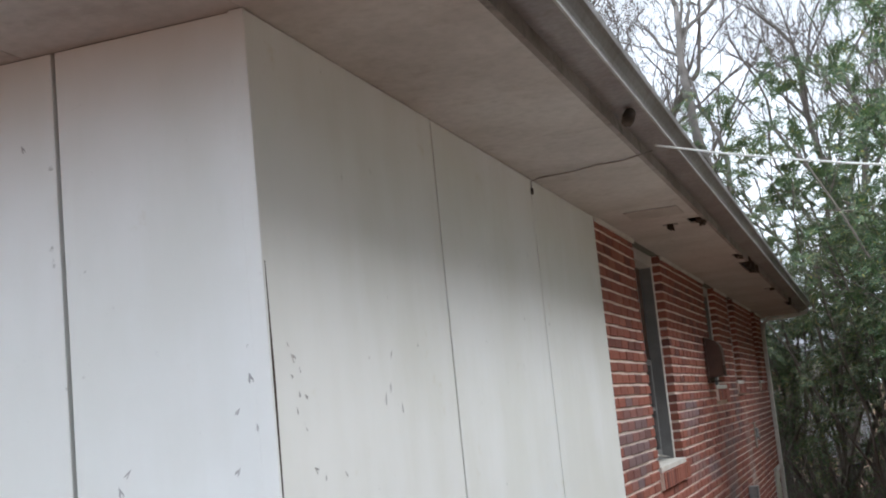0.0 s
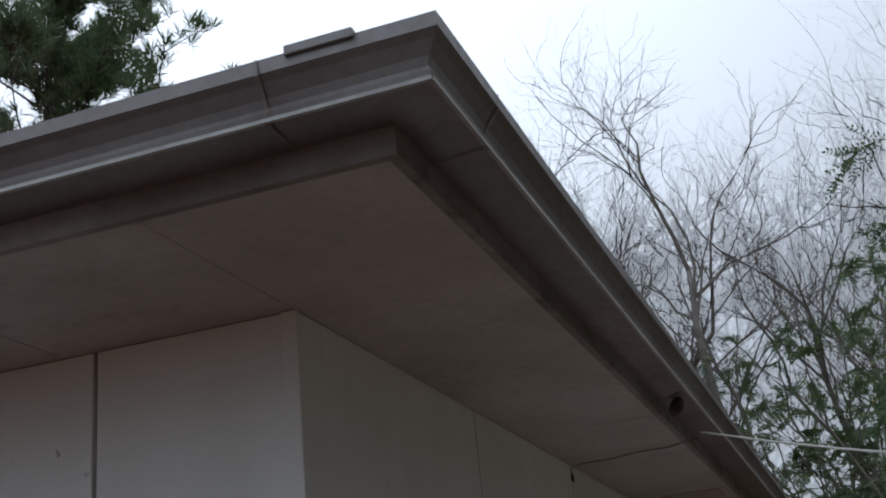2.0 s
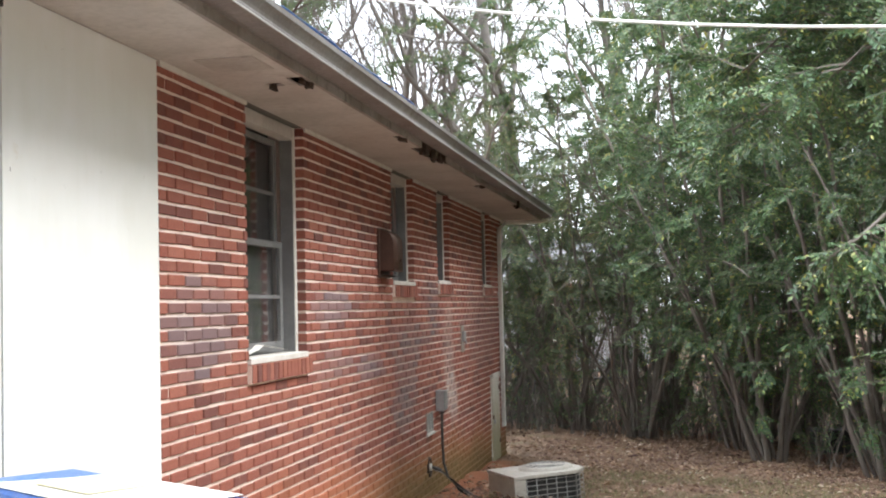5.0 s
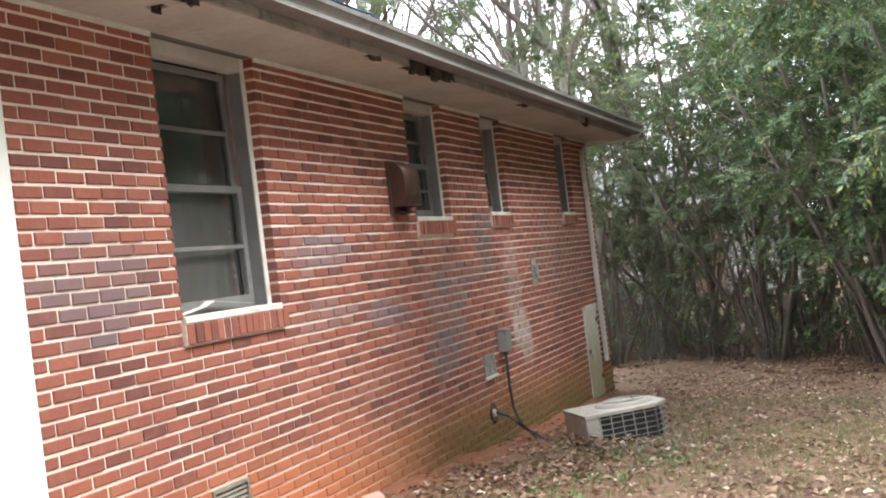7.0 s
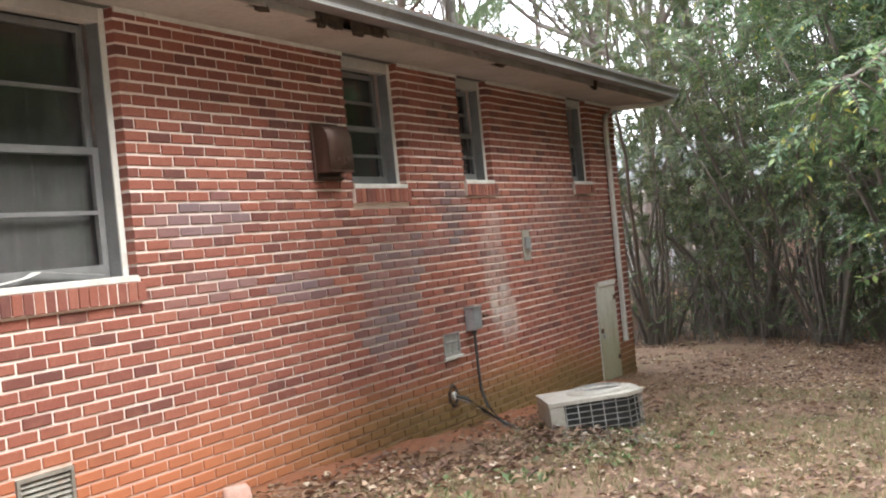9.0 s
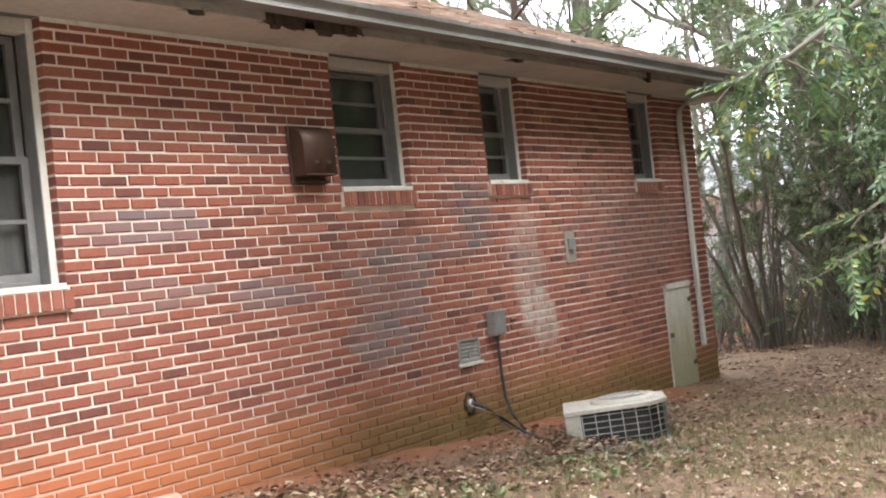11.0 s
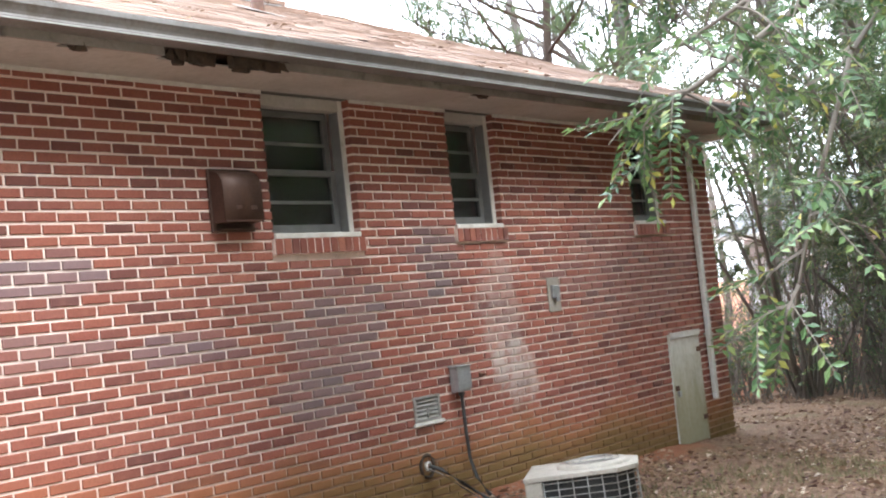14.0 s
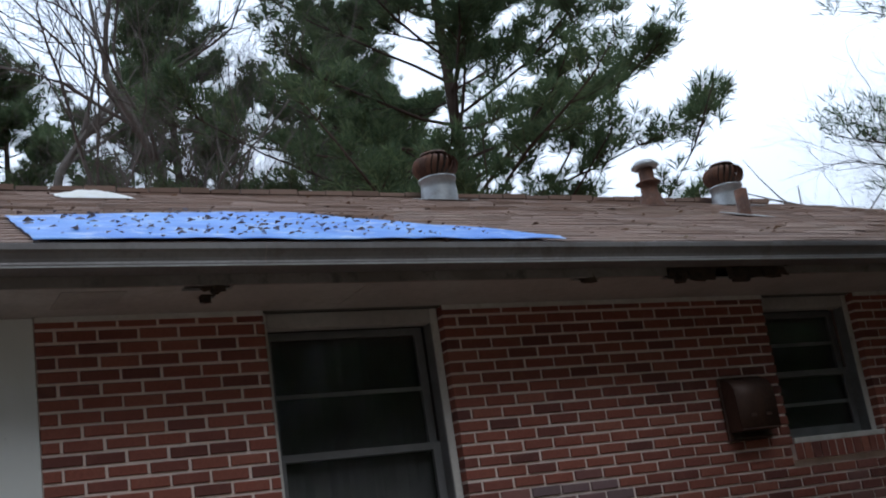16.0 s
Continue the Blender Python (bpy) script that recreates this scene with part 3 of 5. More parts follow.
# ogee gutter: offsets out from the fascia and heights
PROFILE = [(0.0, 0.17), (0.0, 0.055)] + [(DEEP + o, z) for o, z in ((0.066, 0.062), (0.070, 0.078), (0.064, 0.090), (0.070, 0.105), (0.086, 0.128), (0.098, 0.140), (0.098, 0.168), (0.088, 0.172), (0.088, 0.160))] + [(0.006, 0.160)]


def gutter(name, ends, outward, along):
    """ends: start and end of the run on the fascia's face; mitred by 'along' signs."""
    vs, fs = [], []
    n = len(PROFILE)
    sag = [0, 0.22, 0.5, 0.78, 1]
    for f in sag:
        p = Vector(ends[0]).lerp(Vector(ends[1]), f)
        for o, z in PROFILE:
            q = p + Vector(outward) * o
            shift = along[0] * o if f == 0 else along[1] * o if f == 1 else 0
            q += (Vector(ends[1]) - Vector(ends[0])).normalized() * shift
            dip = -0.006 * math.sin(math.pi * f)
            vs.append((q.x, q.y, SOF + z + dip))
    for i in range(len(sag) - 1):
        for k in range(n - 1):
            a = i * n + k
            fs.append((a, a + 1, a + n + 1, a + n))
    fs.append(tuple(range(n)))
    fs.append(tuple(range((len(sag) - 1) * n, len(sag) * n)))
    return mesh_ob(name, vs, fs, GUTTER)


lo, hi = (F1, -ENDS - 0.022, 0), (F1, WALL_END + ENDS + 0.022, 0)
gut = tagged(gutter("gutter_east", (lo, hi), (1, 0, 0), (-1, 0)), "weathered grey metal rain gutter along the eave", "gutter", kind="structure")
gut2 = tagged(gutter("gutter_south", ((-6.6, -ENDS - 0.022, 0), (F1, -ENDS - 0.022, 0)), (0, -1, 0), (0, 1)), "weathered grey metal rain gutter", "gutter", kind="structure")


def gutter_joint(place, outward, along, parent):
    """Lapped seam: a thin slice of the gutter's outside, a little proud."""
    ring = [(-DEEP, 0.053), (0.068, 0.0595), (0.0725, 0.078), (0.0665, 0.090), (0.0725, 0.104), (0.088, 0.1265), (0.1005, 0.139), (0.1005, 0.170)]
    vs = []
    for k in (0.0, 0.007):
        for o, z in ring:
            q = Vector(place) + Vector(outward) * (DEEP + o) + Vector(along) * k
            vs.append((q.x, q.y, SOF + z - 0.003))
    n = len(ring)
    mesh_ob("gutter_joint", vs, [(i, i + 1, n + i + 1, n + i) for i in range(n - 1)], FASCIA, parent, "dark gutter seam")


for y in (-0.52, 1.95, 4.9, 8.1, 11.2, 14.0):
    gutter_joint((F1, y, 0), (1, 0, 0), (0, 1, 0), gut)
for x in (0.34, -1.3, -3.2):
    gutter_joint((x, -ENDS - 0.022, 0), (0, -1, 0), (1, 0, 0), gut2)
box("gutter_lip", (F1 + DEEP + 0.064, -ENDS - DEEP - 0.09, SOF + 0.0585), (F1 + DEEP + 0.0725, WALL_END + ENDS, SOF + 0.066), GUTTER_LIP, gut, "pale lower gutter edge", 0)
box("gutter_lip", (-6.6, -ENDS - DEEP - 0.0945, SOF + 0.0585), (F1 + DEEP + 0.07, -ENDS - DEEP - 0.086, SOF + 0.066), GUTTER_LIP, gut2, "pale lower gutter edge", 0)
box("gutter_clip", (0.40, -ENDS - DEEP - 0.128, SOF + 0.158), (0.53, -ENDS - DEEP - 0.10, SOF + 0.178), GUTTER, gut2, "bent flashing lapped over the gutter", 0.002)

# hip roof
RX, PITCH = -3.0, 0.433
EX, Y0, Y1 = 0.63, -ENDS - DEEP - 0.07, WALL_END + ENDS + DEEP + 0.07
ZE = SOF + 0.178
RZ = ZE + (EX - RX) * PITCH
HALF = EX - RX


def roof_body():
    w = 2 * RX - EX
    vs = [(EX, Y0, ZE), (EX, Y1, ZE), (w, Y1, ZE), (w, Y0, ZE), (RX, Y0 + HALF, RZ), (RX, Y1 - HALF, RZ)]
    vs += [(x, y, z - 0.03) for x, y, z in vs]
    fs = [(0, 1, 5, 4), (1, 2, 5), (2, 3, 4, 5), (3, 0, 4), (6, 10, 11, 7), (7, 11, 8), (8, 11, 10, 9), (9, 10, 6), (0, 6, 7, 1), (1, 7, 8, 2), (2, 8, 9, 3), (3, 9, 6, 0)]
    return mesh_ob("roof", vs, fs, SHINGLE)


roof = tagged(roof_body(), "low hip roof of weathered brown asphalt shingles", "roof", kind="structure")


def roof_z(x):
    return ZE + (EX - x) * PITCH


def shingles():
    """Tabs on the slope that faces the yard and on the end slope above the corner."""
    rng = random.Random(5)
    vs, fs = [], []
    run = math.hypot(1, PITCH)
    step = 0.135 / run
    rows = int(HALF / step)
    for r in range(rows):
        x0 = EX + 0.012 - r * step
        inset = max(0.0, EX - x0 + step + 0.03)
        y = Y0 + inset - rng.random() * 0.3 + (0.15 if r % 2 else 0)
        while y < Y1 - inset:
            w = 0.30 + rng.uniform(-0.004, 0.004)
            a, b = max(y + 0.003, Y0 + inset), min(y + w, Y1 - inset)
            y += w
            if b - a < 0.03:
                continue
            lift = 0.009 + rng.random() * 0.006 + (0.012 if rng.random() < 0.04 else 0)
            x1 = x0 - step - 0.03
            i = len(vs)
            for x, up in ((x0 + rng.uniform(-0.004, 0.004), lift), (x1, 0.004)):
                for yy in (a, b):
                    vs.append((x, yy, roof_z(x) + up))
            vs.append((x0, a, roof_z(x0) + 0.001))
            vs.append((x0, b, roof_z(x0) + 0.001))
            fs += [(i, i + 1, i + 3, i + 2), (i + 4, i + 5, i + 1, i)]
    return tagged(mesh_ob("shingle_courses", vs, fs, SHINGLE, roof), "weathered brown asphalt shingle courses", kind="stuff")


shingles()
boxes("ridge_cap", [((RX - 0.09, Y0 + HALF + k * 0.25, RZ - 0.02), (RX + 0.09, Y0 + HALF + k * 0.25 + 0.235, RZ + 0.012 + 0.006 * (k % 3))) for k in range(36)], SHINGLE, roof, "ridge cap shingles")


# ---- windows ----
def window(name, y0, y1, z0, curtain=None):
    """Double-hung sash set back in the brick, two panes to a sash."""
    head = SOF - 0.085
    w = boxes(name, [((-0.15, y0, z0), (-0.06, y0 + 0.03, SOF - 0.003)), ((-0.15, y1 - 0.045, z0), (-0.06, y1, SOF - 0.003))], TRIM)
    tagged(w, "double-hung window with worn white casing and grey sashes", "window", kind="structure")
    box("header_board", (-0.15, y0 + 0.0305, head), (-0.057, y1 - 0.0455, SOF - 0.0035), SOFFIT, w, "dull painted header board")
    box("window_sill", (-0.155, y0 + 0.003, z0 - 0.012), (0.012, y1 - 0.003, z0 + 0.025), TRIM, w, "peeling white sill")
    a, b, lo, hi = y0 + 0.032, y1 - 0.047, z0 + 0.027, head - 0.002
    box("jamb_liner", (-0.149, y1 - 0.0515, lo), (-0.066, y1 - 0.0455, hi), SASH, w, "grey painted jamb", 0)
    b -= 0.006
    mid = (lo + hi) / 2
    for nm, s0, s1, x in (("lower_sash", lo, mid + 0.02, -0.142), ("upper_sash", mid - 0.02, hi, -0.175)):
        m = (s0 + s1) / 2
        k = 0.05
        sp = [((x - 0.03, a, s0), (x, a + k, s1)), ((x - 0.03, b - k, s0), (x, b, s1)), ((x - 0.03, a + k, s0), (x, b - k, s0 + (0.07 if nm[0] == "l" else 0.04))), ((x - 0.03, a + k, s1 - 0.04), (x, b - k, s1))]
        sash = boxes(nm, sp, SASH, w, "grey painted sash")
        box("muntin", (x - 0.026, a + k, m - 0.011), (x - 0.004, b - k, m + 0.011), SASH, sash, "", 0)
        for p0, p1 in ((s0 + 0.04, m - 0.011), (m + 0.011, s1 - 0.04)):
            g = box("pane", (x - 0.018, a + k, p0), (x - 0.014, b - k, p1), GLASS, sash, "dusty glass pane", 0)
            g.visible_shadow = False
    s = box("screen", (-0.212, a, lo), (-0.2105, b, hi), SCREEN, w, "grey insect screen", 0)
    s.visible_shadow = False
    if curtain:
        bm = bmesh.new()
        n = 40
        pts = [(-0.30 + 0.03 * math.sin(i * 1.1) + 0.01 * math.sin(i * 2.7), a - 0.1 + (b - a + 0.2) * i / n) for i in range(n + 1)]
        top = [bm.verts.new((x, y, hi)) for x, y in pts]
        bot = [bm.verts.new((x * 1.1, y, lo - 0.1 + curtain)) for x, y in pts]
        for i in range(n):
            bm.faces.new((top[i], top[i + 1], bot[i + 1], bot[i]))
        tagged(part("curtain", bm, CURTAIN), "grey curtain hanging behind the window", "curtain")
    # rowlock sill of bricks on edge
    n = int((y1 - y0 + 0.05) / 0.0735)
    for i in range(n):
        ya = y0 - 0.025 + i * (y1 - y0 + 0.05) / n
        r = 0.004 * math.sin(i * 7.3)
        box("sill_brick", (-0.02, ya + 0.005, z0 - 0.118 + r * 0.5), (0.030 + r, ya + (y1 - y0 + 0.05) / n - 0.005, z0 - 0.013), BRICK, w, "", 0.003)
    box("sill_mortar", (-0.02, y0 - 0.025, z0 - 0.120), (0.022, y1 + 0.025, z0 - 0.0135), MORTAR, w, "", 0)
    return w


for nm, (a, b, z) in OPENINGS.items():
    window(nm, a, b, z, 0.02 if nm == "window_1" else None)

# loose flap at the foot of the large window's sash
flap = mesh_ob("torn_weatherstrip", [(-0.118, 5.16, 1.285), (-0.07, 5.16, 1.282), (-0.118, 5.45, 1.32), (-0.065, 5.45, 1.318), (-0.118, 5.52, 1.345), (-0.07, 5.54, 1.342), (-0.118, 6.0, 1.30), (-0.07, 6.0, 1.297)], [(0, 1, 3, 2), (2, 3, 5, 4), (4, 5, 7, 6)], TRIM)
tagged(flap, "loose strip of weatherstripping on the window sill", "trim", kind="structure")
trimline = boxes("trim", [((0.001, a, SOF - 0.028), (0.014, b, SOF - 0.002)) for a, b in ((BRICK_START, 5.09), (6.17, 8.59), (9.45, 10.55), (11.2, 13.38), (14.02, WALL_END))], TRIM)
tagged(trimline, "narrow painted trim under the soffit", "trim", kind="structure")

# ---- things on the wall ----
def exhaust_hood():
    """Rounded metal hood over a wall opening, open below."""
    y0, y1, z0, z1 = 8.075, 8.40, 1.83, 2.19
    root = box("exhaust_hood", (0.0015, y0 - 0.015, z0 - 0.03), (0.022, y1 + 0.02, z1 + 0.015), BROWN_METAL, None, "", 0.004)
    tagged(root, "rusty brown metal exhaust hood on the brick wall", "exhaust hood")
    prof = [(0.02, z1), (0.06, z1 - 0.006), (0.10, z1 - 0.03), (0.128, z1 - 0.07), (0.135, z1 - 0.12), (0.135, z0 + 0.03)]
    vs = [(x, y, z) for y in (y0, y1) for x, z in prof]
    n = len(prof)
    fs = [(i, i + 1, n + i + 1, n + i) for i in range(n - 1)]
    me = mesh_ob("cowl", vs, fs, BROWN_METAL, root, "curved brown cowl", True)
    mod = me.modifiers.new("thick", "SOLIDIFY")
    mod.thickness = 0.003
    for y in (y0, y1):
        bm = bmesh.new()
        ring = [bm.verts.new((x, y, z)) for x, z in prof] + [bm.verts.new((0.02, y, z0 + 0.03))]
        f = bm.faces.new(ring)
        bmesh.ops.extrude_face_region(bm, geom=[f])
        for v in bm.verts[:len(ring)]:
            v.co.y += 0.003 if y == y0 else -0.003
        part("cheek", bm, BROWN_METAL, root)
    box("lip", (0.022, y0 + 0.004, z0 + 0.022), (0.139, y1 - 0.004, z0 + 0.034), BROWN_METAL, root, "", 0.003)
    box("flap", (0.024, y0 + 0.02, z0 - 0.02), (0.09, y1 - 0.02, z0 - 0.012), ROT, root, "dark damper flap", 0)
    for y in (y0 + 0.09, y0 + 0.22):
        box("latch", (0.134, y, z0 + 0.10), (0.142, y + 0.05, z0 + 0.125), BROWN_METAL, root, "", 0.002)


exhaust_hood()


def wall_vent(y0, y1, z0, z1, slats, label, tin):
    root = boxes("foundation_vent", [((-0.03, y0 + 0.002, z0 + 0.002), (0.004, y0 + 0.024, z1 - 0.002)), ((-0.03, y1 - 0.024, z0 + 0.002), (0.004, y1 - 0.002, z1 - 0.002)),
                                     ((-0.03, y0 + 0.024, z0 + 0.002), (0.004, y1 - 0.024, z0 + 0.02)), ((-0.03, y0 + 0.024, z1 - 0.02), (0.004, y1 - 0.024, z1 - 0.002))], tin)
    tagged(root, label, "vent", group="foundation vents")
    box("backing", (-0.06, y0 + 0.01, z0 + 0.01), (-0.05, y1 - 0.01, z1 - 0.01), DARK, root, "", 0)
    for i in range(slats):
        z = z0 + 0.02 + (z1 - z0 - 0.04) * (i + 0.5) / slats
        d = (z1 - z0 - 0.04) / slats * 0.42
        mesh_ob("slat", [(-0.002, y0 + 0.024, z - d), (-0.002, y1 - 0.024, z - d), (-0.024, y1 - 0.024, z + d), (-0.024, y0 + 0.024, z + d),
                         (-0.004, y0 + 0.024, z - d - 0.003), (-0.004, y1 - 0.024, z - d - 0.003), (-0.026, y1 - 0.024, z + d - 0.003), (-0.026, y0 + 0.024, z + d - 0.003)],
                [(0, 1, 2, 3), (7, 6, 5, 4), (0, 4, 5, 1), (2, 6, 7, 3)], tin, root)
    box("lever", (-0.002, (y0 + y1) / 2 - 0.008, z0 + 0.02), (0.006, (y0 + y1) / 2 + 0.008, z0 + 0.10), tin, root, "", 0)


wall_vent(*VENTS[0], 6, "rusty metal louvred foundation vent in the brick", TIN)
wall_vent(*VENTS[1], 5, "grey metal foundation vent with a white ledge", WIRE)
tagged(box("vent_ledge", (-0.02, 9.80, 0.318), (0.02, 10.15, 0.344), TRIM), "white painted ledge under the vent", "ledge")


def electric_box():
    root = box("disconnect_box", (0.001, 10.27, 0.52), (0.085, 10.42, 0.71), STEEL, None, "", 0.005)
    tagged(root, "grey metal electrical disconnect box on the brick wall", "electrical box")
    box("cover", (0.0855, 10.262, 0.535), (0.092, 10.428, 0.718), STEEL, root, "pale grey cover", 0.003)
    box("rain_lip", (0.0, 10.258, 0.7105), (0.10, 10.432, 0.722), STEEL, root, "", 0.002)
    box("conduit_collar", (0.025, 10.325, 0.49), (0.065, 10.365, 0.5195), BLACK, root, "", 0.004)
    pts = [(0.045, 10.345, 0.49), (0.045, 10.35, 0.2), (0.05, 10.36, 0.0), (0.09, 10.37, -0.14), (0.2, 10.35, -0.26), (0.36, 10.32, -0.34), (0.55, 10.32, -0.375), (0.62, 10.34, -0.30)]
    pipe("conduit", pts, 0.014, BLACK, root, "dark flexible conduit")


electric_box()


def refrigerant_line():
    root = lathe("pipe_sleeve", [(0.001, 0.0), (0.034, 0.0), (0.036, 0.02), (0.026, 0.03), (0.02, 0.012)], TRIM, None, "", 14)
    root.matrix_world = pose(0.0, 9.90, 0.02, 0, 90, 0)
    tagged(root, "white pipe collar where cooling lines leave the brick", "pipe")
    ring = pipe("broken_edge", [(0.003, 9.90 + 0.075 * math.cos(a), 0.02 + 0.085 * math.sin(a)) for a in np.linspace(0, 6.28, 13)], 0.014, ROT, None, "")
    tagged(ring, "dark broken hole edge in the brick", "hole")
    pts = [(0.03, 9.90, 0.02), (0.10, 9.94, -0.01), (0.20, 10.05, -0.13), (0.33, 10.18, -0.27), (0.45, 10.28, -0.35), (0.62, 10.36, -0.36)]
    tagged(pipe("refrigerant_hose", pts, 0.015, BLACK), "black insulated cooling line running to the air conditioner", "hose")
    tagged(pipe("drain_hose", [(p[0] + 0.02, p[1] - 0.04, p[2] - 0.02) for p in pts], 0.006, FASCIA), "thin dull drain line beside the cooling line", "hose")


refrigerant_line()


def wall_fixture():
    root = box("outlet_plate", (0.0015, 11.73, 1.04), (0.010, 11.92, 1.34), PADSTONE, None, "", 0.004)
    tagged(root, "grey mortar patch with a small outlet fixture", "outlet")
    box("outlet_cover", (0.0105, 11.77, 1.16), (0.04, 11.88, 1.27), STEEL, root, "grey metal cover", 0.006)
    box("latch", (0.0405, 11.80, 1.13), (0.052, 11.85, 1.17), STEEL, root, "", 0.003)
    tap = lathe("wall_tap", [(0.001, 0.0), (0.022, 0.0), (0.022, 0.012), (0.012, 0.016), (0.012, 0.05), (0.001, 0.052)], RUST, None, "", 12)
    tap.matrix_world = pose(0.001, 10.66, 0.62, 0, 90, 0)
    tagged(tap, "small rusty pipe stub on the brick wall", "pipe")


wall_fixture()


def crawl_door():
    y0, y1, z0, z1 = DOOR
    root = box("door_1", (-0.04, y0 + 0.012, z0 + 0.01), (0.018, y1 - 0.012, z1 - 0.008), MOSSY, None, "", 0.004)
    tagged(root, "low white crawl-space door streaked with green moss", "door", kind="structure")
    box("top_batten", (0.0185, y0 + 0.0, z1 - 0.05), (0.034, y1 - 0.004, z1 + 0.012), TRIM, root, "white top batten", 0.003)
    box("hasp", (0.0185, y0 + 0.015, 0.10), (0.03, y0 + 0.09, 0.15), RUST, root, "rusty hasp", 0.003)
    box("padlock", (0.0305, y0 + 0.03, 0.04), (0.052, y0 + 0.08, 0.098), STEEL, root, "small padlock", 0.005)
    for z in (-0.25, 0.45):
        box("hinge", (0.0185, y1 - 0.10, z), (0.026, y1 - 0.013, z + 0.05), RUST, root, "", 0.002)
    box("frame", (-0.04, y0 + 0.0005, z0), (0.006, y0 + 0.0115, z1), TRIM, root, "", 0)
    box("frame", (-0.04, y1 - 0.0115, z0), (0.006, y1 - 0.0005, z1), TRIM, root, "", 0)


crawl_door()


def downspout():
    y = 14.60
    root = box("downspout", (0.012, y - 0.032, -0.07), (0.066, y + 0.032, 2.50), TRIM, None, "", 0.008)
    tagged(root, "grey-white metal downspout on the brick corner", "downspout")
    pts = [(0.04, y, 2.49), (0.045, y + 0.02, 2.60), (0.12, y + 0.10, 2.68), (0.40, y + 0.62, 2.715), (0.60, y + 0.98, 2.76), (0.625, y + 1.02, 2.80)]
    pipe("elbow", pts, 0.032, TRIM, root, "bent elbow to the gutter", 10)
    for z in (0.6, 1.7):
        box("strap", (0.001, y - 0.045, z), (0.070, y + 0.045, z + 0.022), TRIM, root, "", 0.002)


downspout()


def air_conditioner():
    """Low outdoor condenser: service box at one end, wire cage round the coil, domed top."""
    root = empty("air_conditioner", (0.99, 10.50, -0.445))
    tagged(root, "low weathered beige outdoor air conditioner with wire grille", "air conditioner")
    L, W, H = 0.39, 0.34, 0.335
    out = [(-L, -W), (L - 0.14, -W), (L, -W + 0.14), (L, W - 0.14), (L - 0.14, W), (-L, W)]

    def prism(name, ring, z0, z1, mat, parent, label=""):
        bm = bmesh.new()
        lo = [bm.verts.new((x, y, z0)) for x, y in ring]
        hi = [bm.verts.new((x, y, z1)) for x, y in ring]
        n = len(ring)
        bm.faces.new(lo)
        bm.faces.new(hi)
        for i in range(n):
            bm.faces.new((lo[i], lo[(i + 1) % n], hi[(i + 1) % n], hi[i]))
        bmesh.ops.bevel(bm, geom=bm.edges[:], offset=0.004, segments=1, affect="EDGES")
        return part(name, bm, mat, parent, label)

    prism("base_pan", [(x * 1.02, y * 1.02) for x, y in out], 0.03, 0.06, BEIGE, root)
    prism("coil", [(x * 0.93, y * 0.93) for x, y in out], 0.061, H - 0.001, FIN, root, "dark finned coil")
    top = prism("top_panel", [(x * 1.04, y * 1.06) for x, y in out], H, H + 0.035, BEIGE, root, "stained beige top panel")
    lathe("fan_ring", [(0.27, 0.0), (0.265, 0.022), (0.24, 0.03), (0.20, 0.028), (0.06, 0.034), (0.001, 0.034)], BEIGE, top, "domed fan guard", 28, (0.08, 0.0, H + 0.0352))
    for r in (0.10, 0.15, 0.20):
        pipe("guard_ring", [(0.08 + r * math.cos(a), r * math.sin(a), H + 0.072) for a in np.linspace(0, 2 * math.pi, 25)], 0.004, WIRE, top, "", 5)
    box("service_panel", (-L - 0.012, -W - 0.012, 0.10), (-L + 0.11, -W + 0.10, H - 0.002), BEIGE, root, "beige service panel", 0.006)
    box("side_panel", (-L - 0.012, -W + 0.101, 0.10), (-L + 0.05, W, H - 0.002), BEIGE, root, "", 0.006)
    box("leg", (-L + 0.06, -W - 0.008, 0.0), (-L + 0.11, -W + 0.05, 0.099), BEIGE, root, "", 0.003)
    ring = [Vector((x, y, 0)) for x, y in ((-L + 0.12, -W), (L - 0.14, -W), (L, -W + 0.14), (L, W - 0.14), (L - 0.14, W), (-L, W))]
    for k in range(6):
        z = 0.072 + k * 0.048
        pipe("horizontal_wire", [(p.x, p.y, z) for p in ring], 0.0048, WIRE, root, "", 5)
    for a, b in zip(ring, ring[1:]):
        n = max(1, int((b - a).length / 0.095))
        for i in range(n + 1):
            p = a.lerp(b, i / n)
            pipe("upright_wire", [(p.x, p.y, 0.06), (p.x, p.y, H)], 0.0048, WIRE, root, "", 5)
    root.rotation_euler = (radians(-1), radians(-2.5), radians(30))
    pad = box("equipment_pad", (-0.52, -0.45, -0.09), (0.52, 0.45, 0.0), PADSTONE, None, "", 0.012)
    pad.matrix_world = pose(0.99, 10.50, -0.438, -1, 2.5, 30)
    tagged(pad, "concrete pad under the air conditioner, half buried", "concrete pad")


air_conditioner()


